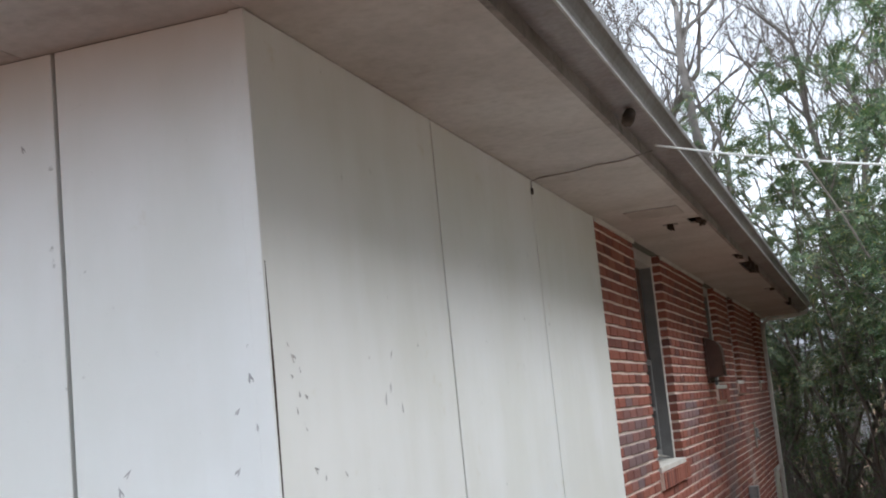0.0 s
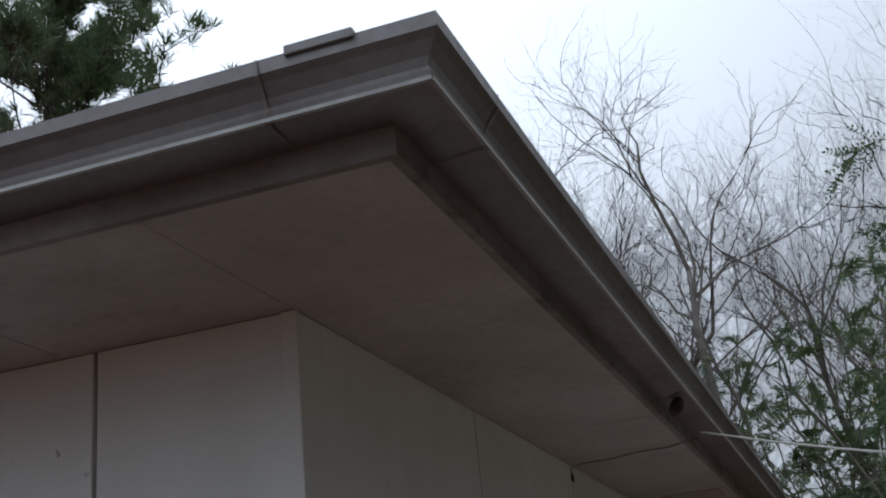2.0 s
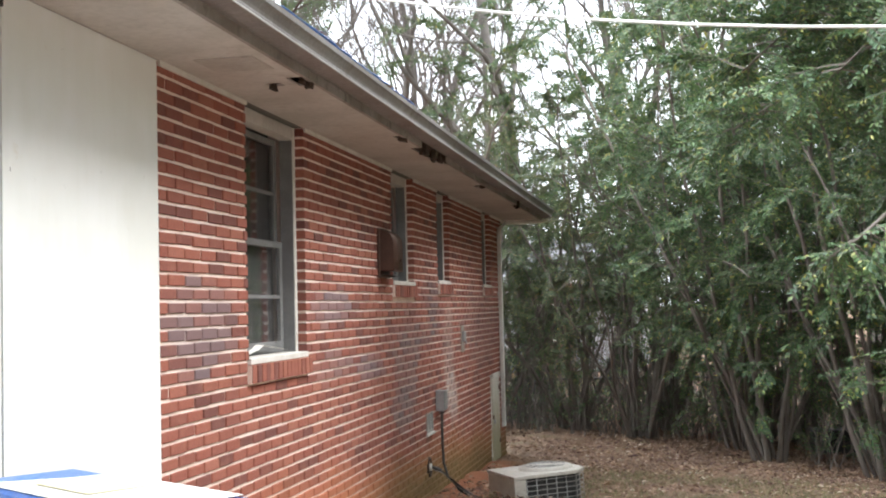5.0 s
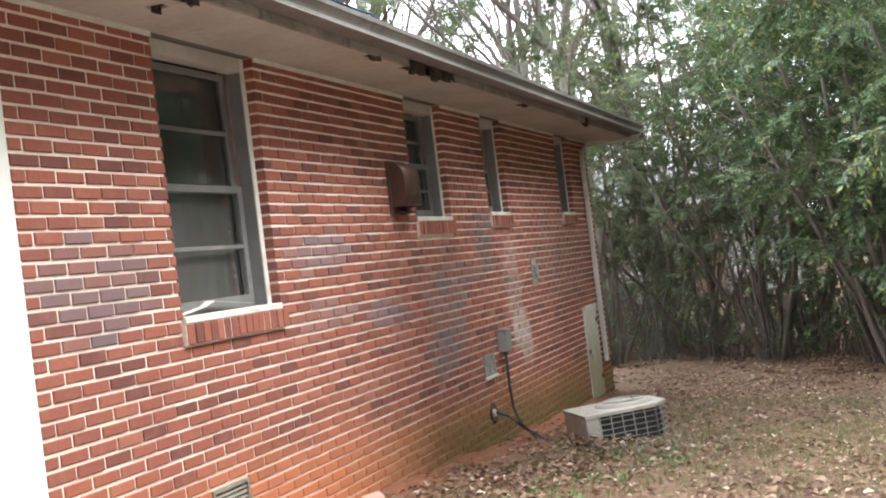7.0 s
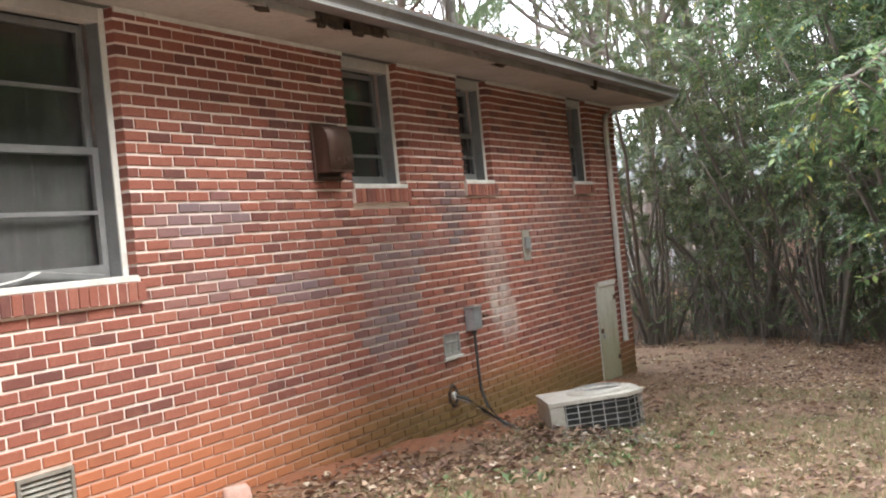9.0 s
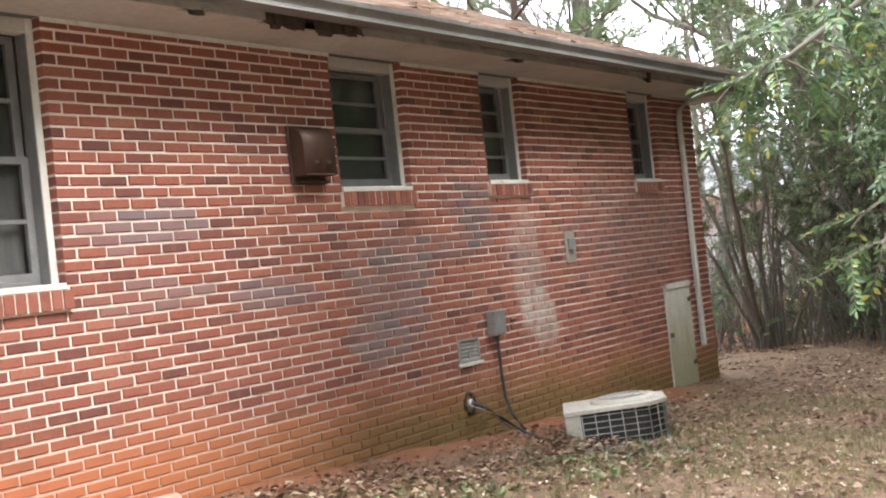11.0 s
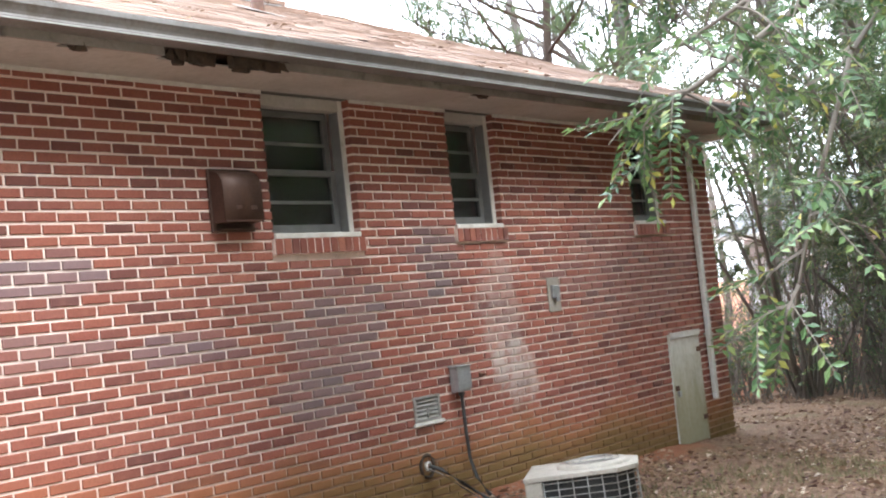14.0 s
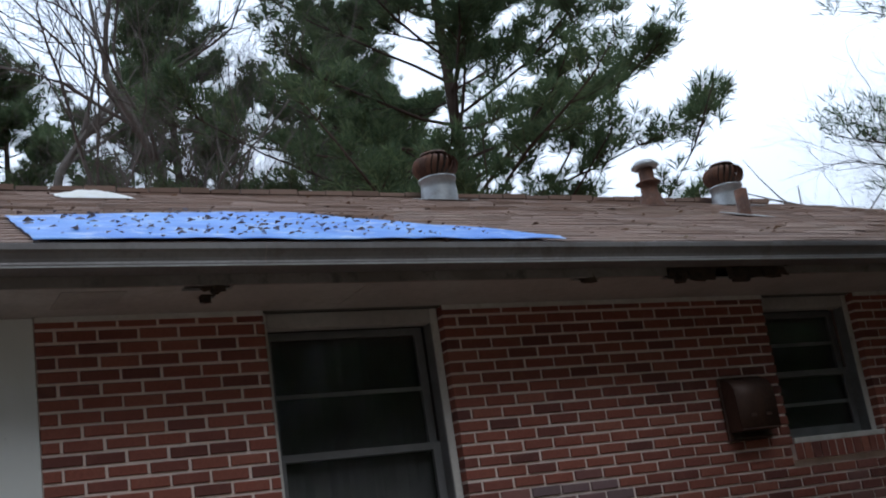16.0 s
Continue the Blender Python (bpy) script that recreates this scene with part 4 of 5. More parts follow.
def paver():
    rng = random.Random(3)
    bm = add_box(bmesh.new(), (-0.028, -0.085, 0.0), (0.028, 0.085, 0.165), 0.02)
    for v in bm.verts:
        v.co += Vector((rng.uniform(-.006, .006), rng.uniform(-.008, .008), rng.uniform(-.008, .008)))
    ob = part("paver", bm, PINKSTONE, None, "", True)
    ob.matrix_world = pose(0.33, 6.42, ground_z(0.33, 6.42) + 0.02, 0, -10, -28)
    tagged(ob, "pinkish concrete paver standing against the wall base", "paver")
    for i, (x, y, s) in enumerate(((0.42, 6.15, 0.14), (0.52, 6.02, 0.11), (0.36, 5.95, 0.10), (0.5, 6.72, 0.15), (0.6, 5.86, 0.09))):
        b2 = add_box(bmesh.new(), (-s, -s * 0.6, 0), (s, s * 0.6, 0.03), 0.012)
        for v in b2.verts:
            v.co += Vector((rng.uniform(-.02, .02), rng.uniform(-.02, .02), rng.uniform(-.004, .004)))
        o = part("stone_chip", b2, PADSTONE if i < 3 else PINKSTONE, None)
        o.matrix_world = pose(x, y, ground_z(x, y) + 0.005, rng.uniform(-8, 8), rng.uniform(-8, 8), rng.uniform(0, 180))
        tagged(o, "flat broken piece of concrete lying in the dirt", "stone", group="broken concrete")

    vs, fs = [], []
    for k in range(70):
        y = rng.gauss(6.0, 0.22)
        x = abs(rng.gauss(0.32, 0.13)) + 0.04
        r = rng.uniform(0.006, 0.028)
        c = Vector((x, y, ground_z(x, y) + 0.045))
        tube(vs, fs, [c - Vector((0, 0, 0.02)), c, c + Vector((rng.uniform(-r, r) * 0.4, rng.uniform(-r, r) * 0.4, r * 0.6))], [r, r * 0.95, r * 0.45], 5)
    tagged(mesh_ob("mortar_rubble", vs, fs, PADSTONE), "crumbled pale mortar lying at the wall base", "rubble", kind="stuff")


paver()


# ---- eave details ----
def overhead_wire():
    us = [3.0 * i / 36 for i in range(37)]
    pts = [(0.60 + 3.17 * u, 2.47 - 0.77 * u, 2.775 - 0.605 * u - 0.502 * u * (1 - u)) for u in us]
    tagged(pipe("overhead_cable", pts, 0.0042, CABLE, None, "", 6), "pale cable strung from the eave across the yard", "cable")
    pts = [(0.004, 2.60, 2.69), (0.005, 2.60, 2.735), (0.05, 2.585, 2.742), (0.2, 2.55, 2.738), (0.33, 2.52, 2.744), (0.45, 2.485, 2.737), (0.585, 2.47, 2.755)]
    c = pipe("soffit_cable", pts, 0.0028, FASCIA, None, "", 6)
    tagged(c, "thin dark cable tacked under the soffit", "cable")
    box("clip", (0.0, 2.592, 2.675), (0.011, 2.608, 2.705), BLACK, c, "", 0.002)


overhead_wire()
plug = lathe("gutter_outlet", [(0.001, -0.05), (0.03, -0.05), (0.034, 0.0), (0.03, 0.05), (0.001, 0.05)], ROT, None, "", 12)
plug.matrix_world = pose(0.60, 1.86, 2.768, 80, 0, 20) @ Matrix.Diagonal((0.75, 0.75, 0.8, 1))
tagged(plug, "dark rotted stub hanging below the gutter", "outlet")
rng = random.Random(11)
for x, y, s in ((0.32, 4.69, 0.035), (0.505, 4.66, 0.05), (0.515, 7.66, 0.09), (0.505, 8.02, 0.12), (0.515, 7.48, 0.06), (0.515, 8.22, 0.09), (0.515, 6.85, 0.05), (0.505, 10.4, 0.05), (0.525, 12.8, 0.045)):
    bm = bmesh.new()
    for k in range(3):
        c = (x + rng.uniform(-.02, .02), y + rng.uniform(-1, 1) * s)
        add_box(bm, (c[0] - 0.012, c[1] - s * 0.5, SOF - 0.03 * rng.random() - 0.004), (c[0] + 0.012, c[1] + s * 0.5, SOF + 0.05), 0.003)
    for v in bm.verts:
        v.co += Vector((rng.uniform(-.01, .01), rng.uniform(-.02, .02), rng.uniform(-.012, .006)))
    tagged(part("rotten_splinter", bm, ROT), "dark splintered rotten wood hanging from the soffit", "rotten wood", group="rotten wood")
tagged(box("soffit_patch", (0.16, 3.98, SOF - 0.006), (0.46, 4.28, SOF - 0.0005), PATCH, bevel=0.002), "dull grey patch panel on the soffit", "patch")


# ---- on the roof ----
def tarp():
    nu, nv = 60, 22
    vs, fs = [], []
    for j in range(nv + 1):
        v = j / nv
        for i in range(nu + 1):
            u = i / nu
            y0 = 3.84 + 0.06 * v
            y1 = 6.65 - 0.10 * v + 0.02 * math.sin(v * 9)
            top = (1.22 + 0.45 * min(u, 0.65) / 0.65) * (1.0 if u < 0.68 else 0.12 + 0.88 * (1 - u) / 0.32)
            x = EX + 0.03 - v * top - 0.03 * noise.noise((u * 6, 0, 1)) * v
            y = y0 + (y1 - y0) * u
            z = roof_z(x) + 0.022 + 0.016 * abs(noise.noise((u * 9, v * 4, 2))) + 0.02 * max(0, noise.noise((u * 2.5, v * 9, 5)))
            vs.append((x, y, z))
    for j in range(nv):
        for i in range(nu):
            a = j * (nu + 1) + i
            fs.append((a, a + 1, a + nu + 2, a + nu + 1))
    ob = mesh_ob("tarp", vs, fs, TARP, None, "", True)
    tagged(ob, "wrinkled bright blue tarp on the shingles, littered with leaves", "tarp")
    ob.modifiers.new("thick", "SOLIDIFY").thickness = 0.002


tarp()


def turbine_vent(x, y):
    z = roof_z(x)
    root = lathe("turbine_vent", [(0.17, -0.06), (0.165, 0.10), (0.16, 0.21), (0.175, 0.215), (0.175, 0.235), (0.12, 0.236)], STEEL, None, "", 24, (0, 0, 0))
    root.location, root.scale = (x, y, z), (0.96, 0.96, 0.80)
    tagged(root, "rusty round turbine roof vent on a grey collar", "roof vent", group="roof turbine vents")
    box("flashing", (-0.26, -0.26, 0.0), (0.26, 0.26, 0.012), STEEL, root, "", 0.003).rotation_euler = (0, math.atan(PITCH), 0)
    for k in range(20):
        a = 2 * math.pi * k / 20
        vs, fs = [], []
        for i in range(9):
            t = i / 8
            zz = 0.235 + 0.30 * t
            r = 0.13 + 0.085 * math.sin(math.pi * min(1, t * 1.02)) ** 0.8
            if t > 0.85:
                r -= 0.04
            for w, dr in ((-0.115, 0.0), (0.10, -0.026)):
                aa = a + w + 0.32 * t
                vs.append(((r + dr) * math.cos(aa), (r + dr) * math.sin(aa), zz))
        fs = [(2 * i, 2 * i + 1, 2 * i + 3, 2 * i + 2) for i in range(8)]
        mesh_ob("vane", vs, fs, RUST, root, "", True)
    lathe("cap", [(0.13, 0.515), (0.12, 0.535), (0.06, 0.55), (0.001, 0.555)], RUST, root, "rusty domed cap", 20)
    lathe("core", [(0.11, 0.235), (0.11, 0.52)], ROT, root, "", 14)


turbine_vent(-2.78, 7.84)
turbine_vent(-2.72, 11.08)


def flue(x, y):
    root = lathe("flue_pipe", [(0.17, -0.08), (0.12, 0.10), (0.095, 0.15), (0.095, 0.26), (0.14, 0.27), (0.14, 0.285), (0.10, 0.30), (0.085, 0.32), (0.085, 0.46)], RUST, None, "", 16)
    root.location, root.scale = (x, y, roof_z(x)), (0.85, 0.85, 0.78)
    tagged(root, "rusty metal flue pipe with a capped top", "flue")
    lathe("rain_cap", [(0.10, 0.46), (0.155, 0.475), (0.155, 0.51), (0.12, 0.55), (0.001, 0.56)], STEEL, root, "weathered grey rain cap", 8)
    box("flashing", (-0.22, -0.22, 0.0), (0.22, 0.30, 0.012), RUST, root, "", 0.003).rotation_euler = (0, math.atan(PITCH), 0)


flue(-2.5, 9.93)
stub = lathe("vent_stub", [(0.055, -0.06), (0.055, 0.24), (0.045, 0.24), (0.045, 0.1)], RUST, None, "", 14)
stub.location = (-1.25, 9.84, roof_z(-1.25))
tagged(stub, "short rusty plumbing vent pipe on the roof", "pipe")
fl = box("vent_flashing", (-0.16, -0.22, 0.012), (0.12, 0.22, 0.02), GUTTER_LIP, None, "", 0.003)
fl.matrix_world = pose(-1.25, 9.9, roof_z(-1.25), 0, math.degrees(math.atan(PITCH)), 8)
tagged(fl, "pale lead flashing round the vent pipe", "flashing")


def rag():
    vs, fs = [], []
    for j in range(7):
        for i in range(13):
            u, v = i / 12, j / 6
            x = -2.35 - 0.42 * (v - 0.5)
            z = roof_z(x) + 0.018 + 0.06 * math.sin(math.pi * u) * math.sin(math.pi * v) * (0.6 + 0.6 * abs(noise.noise((u * 5, v * 4, 9))))
            vs.append((x, 4.5 + 0.52 * u + 0.05 * noise.noise((v * 4, u, 3)), z))
    for j in range(6):
        for i in range(12):
            a = j * 13 + i
            fs.append((a, a + 1, a + 14, a + 13))
    ob = mesh_ob("crumpled_sheet", vs, fs, SHEET, None, "", True)
    tagged(ob, "crumpled white plastic sheet lying near the ridge", "sheet")


rag()

# ---- blue-topped table by the panels ----
def play_table():
    root = empty("table", (0.655, 2.128, 0.0))
    tagged(root, "blue plastic folding table with a torn printed sheet", "table")
    gz = ground_z(0.66, 2.13)
    top = box("tabletop", (-0.62, -0.20, 0.955), (0.62, 0.20, 1.0), BLUE, root, "bright blue plastic top", 0.012)
    for x in (-0.55, 0.55):
        for y in (-0.14, 0.14):
            pipe("leg", [(x, y, 0.955), (x, y, gz - 0.02)], 0.018, STEEL, root, "", 8)
    box("rail", (-0.53, -0.16, 0.88), (0.53, -0.14, 0.9545), STEEL, root, "", 0.003)
    box("rail", (-0.53, 0.14, 0.88), (0.53, 0.16, 0.9545), STEEL, root, "", 0.003)
    root.rotation_euler = (0, 0, radians(-34.5))
    m = pose(0.655, 2.128, 1.0025, 0, 0, -34.5)
    sh = mesh_ob("printed_sheet", [(0.42, -0.19, 0), (0.44, 0.19, 0.004), (-0.32, 0.19, 0.004), (-0.36, 0.05, 0.002), (-0.50, -0.19, 0), (0.42, -0.19, 0.002), (0.44, 0.19, 0.006), (-0.32, 0.19, 0.006), (-0.36, 0.05, 0.004), (-0.50, -0.19, 0.002)],
                 [(0, 1, 2, 3, 4), (9, 8, 7, 6, 5)], SHEET)
    sh.matrix_world = m
    tagged(sh, "torn white sheet with faded yellow print on the blue table", "sheet")
    box("printed_patch", (-0.30, -0.1, 0.0065), (0.05, 0.12, 0.008), YELLOW, sh, "faded yellow print", 0)


play_table()

# ---- greenery ----
def leaf_mesh(name, P, D, N, L, W, mat, parent=None, label="", fold=0.25):
    """Folded diamond leaves: base points P, directions D, face normals N, lengths L, widths W."""
    P, D, N = (np.asarray(a, dtype=float) for a in (P, D, N))
    L, W = np.asarray(L, dtype=float)[:, None], np.asarray(W, dtype=float)[:, None]
    D = D / np.maximum(np.linalg.norm(D, axis=1, keepdims=True), 1e-9)
    S = np.cross(D, N)
    S = S / np.maximum(np.linalg.norm(S, axis=1, keepdims=True), 1e-9)
    U = np.cross(S, D)
    mid = P + D * L * 0.48
    V = np.stack([P, mid + S * W + U * W * fold, P + D * L - U * L * 0.08, mid - S * W + U * W * fold], axis=1).reshape(-1, 3)
    k = np.arange(len(P)) * 4
    F = np.concatenate([np.stack([k, k + 1, k + 2], 1), np.stack([k, k + 2, k + 3], 1)], 1).reshape(-1, 3)
    return mesh_ob(name, V.tolist(), F.tolist(), mat, parent, label)


class Foliage:
    """Collects leaves set in pairs along twigs."""

    def __init__(self, rng, size=0.05):
        self.rng, self.size = rng, size
        self.P, self.D, self.N, self.L, self.W = [], [], [], [], []

    def leaf(self, p, d, n, s=1.0):
        r = self.rng
        k = self.size * s * r.uniform(0.7, 1.25)
        self.P.append(tuple(p)), self.D.append(tuple(d)), self.N.append(tuple(n)), self.L.append(k), self.W.append(k * 0.21)

    def twig(self, a, b, pairs, s=1.0):
        r = self.rng
        ax = (b - a).normalized()
        side = ax.cross(Vector((0, 0, 1)))
        side = side.normalized() if side.length > 0.05 else Vector((1, 0, 0))
        roll = r.uniform(-0.9, 0.9)
        side = (Matrix.Rotation(roll, 3, ax) @ side)
        up = side.cross(ax)
        for i in range(pairs):
            p = a.lerp(b, (i + 0.5) / pairs)
            for sg in (-1, 1):
                d = ax * r.uniform(0.5, 0.9) + side * sg + up * r.uniform(-0.3, 0.3)
                self.leaf(p, d, up + Vector((r.uniform(-.5, .5), r.uniform(-.5, .5), r.uniform(-.2, .5))), s)
        self.leaf(b, ax, up, s)

    def build(self, name, mat, parent, label):
        return leaf_mesh(name, self.P, self.D, self.N, self.L, self.W, mat, parent, label)


def shoot(rng, start, heading, length, segs, droop, wander):
    """A wandering path that starts along heading and bends by droop."""
    pts, d = [Vector(start)], Vector(heading).normalized()
    for i in range(segs):
        d = (d + Vector((rng.uniform(-1, 1), rng.uniform(-1, 1), rng.uniform(-1, 1))) * wander + Vector((0, 0, -droop * (i + 1) / segs))).normalized()
        pts.append(pts[-1] + d * (length / segs))
    return pts


def privet(place, seed, height, stems, spread, leafy, size=0.052, label="tall green privet shrub with arching leafy branches", low=0.3, arms=(), bushy=15, boughs=(), leaf=None):
    rng = random.Random(seed)
    x, y = place
    root = empty("privet_shrub", (x, y, ground_z(x, y)))
    tagged(root, label, "shrub", group="privet thicket")
    tv, tf = [], []
    fo = Foliage(rng, size)
    runs = []
    for i in range(stems):
        a = 2 * math.pi * (i + rng.random()) / stems
        tilt = rng.uniform(0.06, 0.5) * spread
        base = Vector((0.28 * math.cos(a) * rng.random(), 0.28 * math.sin(a) * rng.random(), -0.08))
        pts = shoot(rng, base, (math.cos(a) * tilt, math.sin(a) * tilt, 1), height * rng.uniform(0.72, 1.08), 10, 0.16 * spread, 0.15)
        r0 = rng.uniform(0.022, 0.05)
        sv, sf = [], []
        tube(sv, sf, pts, [r0 * (1 - 0.8 * k / 10) for k in range(11)], 6)
        mesh_ob("stem", sv, sf, CANE, root, "", True)
        runs.append((pts, r0, rng.uniform(low, low + 0.2)))
    for arm in arms:
        pts = [Vector(p) - Vector((x, y, ground_z(x, y))) for p in arm]
        sv, sf = [], []
        tube(sv, sf, pts, [0.022 - 0.016 * k / (len(pts) - 1) for k in range(len(pts))], 6)
        mesh_ob("limb", sv, sf, CANE, root, "drooping limb", True)
        runs.append((pts, 0.02, 0.45))
    for bough in boughs:
        pts = [Vector(p) - Vector((x, y, ground_z(x, y))) for p in bough]
        sv, sf = [], []
        tube(sv, sf, pts, [0.03 - 0.022 * k / (len(pts) - 1) for k in range(len(pts))], 6)
        mesh_ob("limb", sv, sf, CANE, root, "leafy overhanging limb", True)
        runs.append((pts, 0.03, 0.35))
    for pts, r0, start in runs:
        n = len(pts) - 1
        arm = r0 == 0.02
        dense = 26 if r0 == 0.03 else bushy
        for j in range(dense if not arm else 11):
            f = start + (1 - start) * (j + rng.random()) / (dense if not arm else 11)
            k = min(int(f * n), n - 1)
            p = pts[k].lerp(pts[k + 1], f * n - k)
            a = rng.uniform(0, 2 * math.pi)
            ln = rng.uniform(0.5, 1.25) * (1.15 - 0.5 * f) * (0.38 if arm else 0.72 if r0 == 0.03 else 1.0)
            br = shoot(rng, p, (math.cos(a), math.sin(a), rng.uniform(-0.1, 0.7) if not arm else rng.uniform(-0.7, 0.2)), ln, 5, 0.28, 0.16)
            tube(tv, tf, br, [0.009 - 0.0013 * q for q in range(6)], 3)
            for q in range(leafy if not arm else 3):
                g = rng.uniform(0.3, 1.0) * 5
                m = min(int(g), 4)
                s0 = br[m].lerp(br[m + 1], g - m)
                d = (br[m + 1] - br[m]).normalized() + Vector((rng.uniform(-1, 1), rng.uniform(-1, 1), rng.uniform(-0.8, 0.4)))
                e = s0 + d.normalized() * rng.uniform(0.18, 0.42)
                tube(tv, tf, [s0, e], [0.0035, 0.0015], 3)
                fo.twig(s0, e, rng.randint(6, 9))
    tagged(mesh_ob("twig_mass", tv, tf, CANE, root), "fine grey twigs", kind="stuff")
    if fo.P:
        tagged(fo.build("foliage", leaf or LEAF, root, ""), "glossy small green leaves, some yellow", kind="stuff")
    return root


ARM_A = ((5.4, 11.0, 1.7), (5.2, 10.0, 2.45), (4.6, 8.9, 2.48), (4.22, 7.95, 2.38), (3.95, 7.4, 2.2), (3.85, 7.05, 2.02))
ARM_B = ((5.3, 10.8, 2.0), (4.85, 9.3, 2.9), (4.45, 8.3, 2.55), (4.2, 7.8, 2.0), (4.08, 7.55, 1.45), (4.0, 7.4, 1.0))
ARM_C = ((4.22, 7.95, 2.38), (3.9, 7.75, 2.15), (3.66, 7.55, 1.96), (3.5, 7.45, 1.86))
ARM_D = ((5.3, 10.7, 2.5), (5.0, 9.2, 3.25), (4.35, 8.2, 3.2), (3.95, 7.5, 2.95))
ARM_E = ((5.4, 10.8, 2.9), (4.8, 8.9, 4.0), (4.15, 7.9, 3.85), (3.85, 7.45, 3.45))
ARM_F = ((5.4, 10.9, 3.2), (5.0, 9.4, 4.3), (4.45, 8.5, 4.35), (4.15, 7.9, 4.0), (4.05, 7.6, 3.6))
ARM_G = ((5.3, 10.7, 2.7), (4.9, 9.3, 3.5), (4.5, 8.3, 3.5), (4.25, 7.8, 3.1))
BOUGHS = [((5.5, 11.0, 2.6), (4.9, 10.2, 3.6), (4.2, 9.4, 4.1), (3.5, 8.8, 3.9), (2.95, 8.3, 3.35)),
          ((5.5, 11.0, 3.0), (4.8, 10.3, 4.4), (3.9, 9.5, 4.9), (3.2, 8.9, 4.6), (2.75, 8.5, 4.1)),
          ((5.4, 10.9, 3.4), (4.7, 10.0, 5.0), (3.9, 9.2, 5.5), (3.3, 8.7, 5.2), (2.9, 8.3, 4.8)),
          ((5.5, 10.9, 2.8), (5.0, 9.8, 3.7), (4.5, 8.9, 3.9), (4.0, 8.2, 3.6), (3.6, 7.8, 3.2)),
          ((5.5, 10.8, 3.2), (5.0, 9.6, 4.6), (4.4, 8.8, 4.8), (3.9, 8.2, 4.5), (3.5, 7.8, 4.1)),
          ((5.4, 11.2, 2.4), (4.7, 10.6, 3.2), (4.0, 10.0, 3.5), (3.4, 9.5, 3.35), (2.9, 9.1, 3.0)),
          ((5.5, 10.8, 3.6), (5.1, 9.5, 5.2), (4.6, 8.7, 5.6), (4.2, 8.1, 5.4), (3.9, 7.7, 5.0))]
privet((5.5, 11.3), 1, 9.0, 15, 0.9, 17, 0.058, arms=(ARM_A, ARM_B, ARM_C, ARM_D, ARM_E, ARM_F, ARM_G), label="large privet shrub with leafy branches drooping over the yard", low=0.34, bushy=18, boughs=BOUGHS)
p2 = privet((5.0, 14.6), 2, 9.6, 15, 1.0, 13, 0.068, low=0.09, bushy=18)
privet((3.4, 18.0), 3, 6.6, 13, 0.95, 9, 0.062, low=0.12)
copy_thing(p2, pose(7.4, 16.5, ground_z(7.4, 16.5), 0, 0, 130))
p4 = privet((-1.0, 19.6), 4, 6.9, 15, 0.8, 7, 0.062, "tall bare-stemmed privet clump with airy pale leaves", 0.2, (), 14, (), PALE_LEAF)
copy_thing(p4, pose(0.5, 20.4, ground_z(0.5, 20.4), 0, 0, 100))
copy_thing(p4, pose(1.7, 19.4, ground_z(1.7, 19.4), 0, 0, 200))
copy_thing(p4, pose(3.9, 20.6, ground_z(3.9, 20.6), 0, 0, 40))
for x, y, a in ((-0.6, 22.8, 20), (2.2, 21.6, 250), (3.7, 16.4, 15), (6.7, 13.2, 300), (4.4, 20.4, 95), (7.8, 19.6, 160)):
    copy_thing(p2, pose(x, y, ground_z(x, y), 0, 0, a))
copy_thing(p2, pose(5.4, 19.4, ground_z(5.4, 19.4), 0, 0, 190))
# unseen shrubs added on the east side to block low sky light
for i, (x, y) in enumerate(((7.9, 12.6), (9.6, 13.4), (10.3, 9.8), (10.6, 6.2), (10.8, 2.6), (11.0, -1.2), (11.2, -5.0), (12.6, 11.4), (12.9, 7.8), (13.0, 4.2), (13.2, 0.6))):
    copy_thing(p2, pose(x, y, ground_z(x, y), 0, 0, 77 * i))
# unseen low shrub row, added to cut southern sky and bounced light
for i, x in enumerate((9.0, 5.4, 1.8, -1.8, -5.4)):
    copy_thing(p2, pose(x, -9.7, ground_z(x, -9.7), 0, 0, 50 * i) @ Matrix.Scale(0.55, 4))


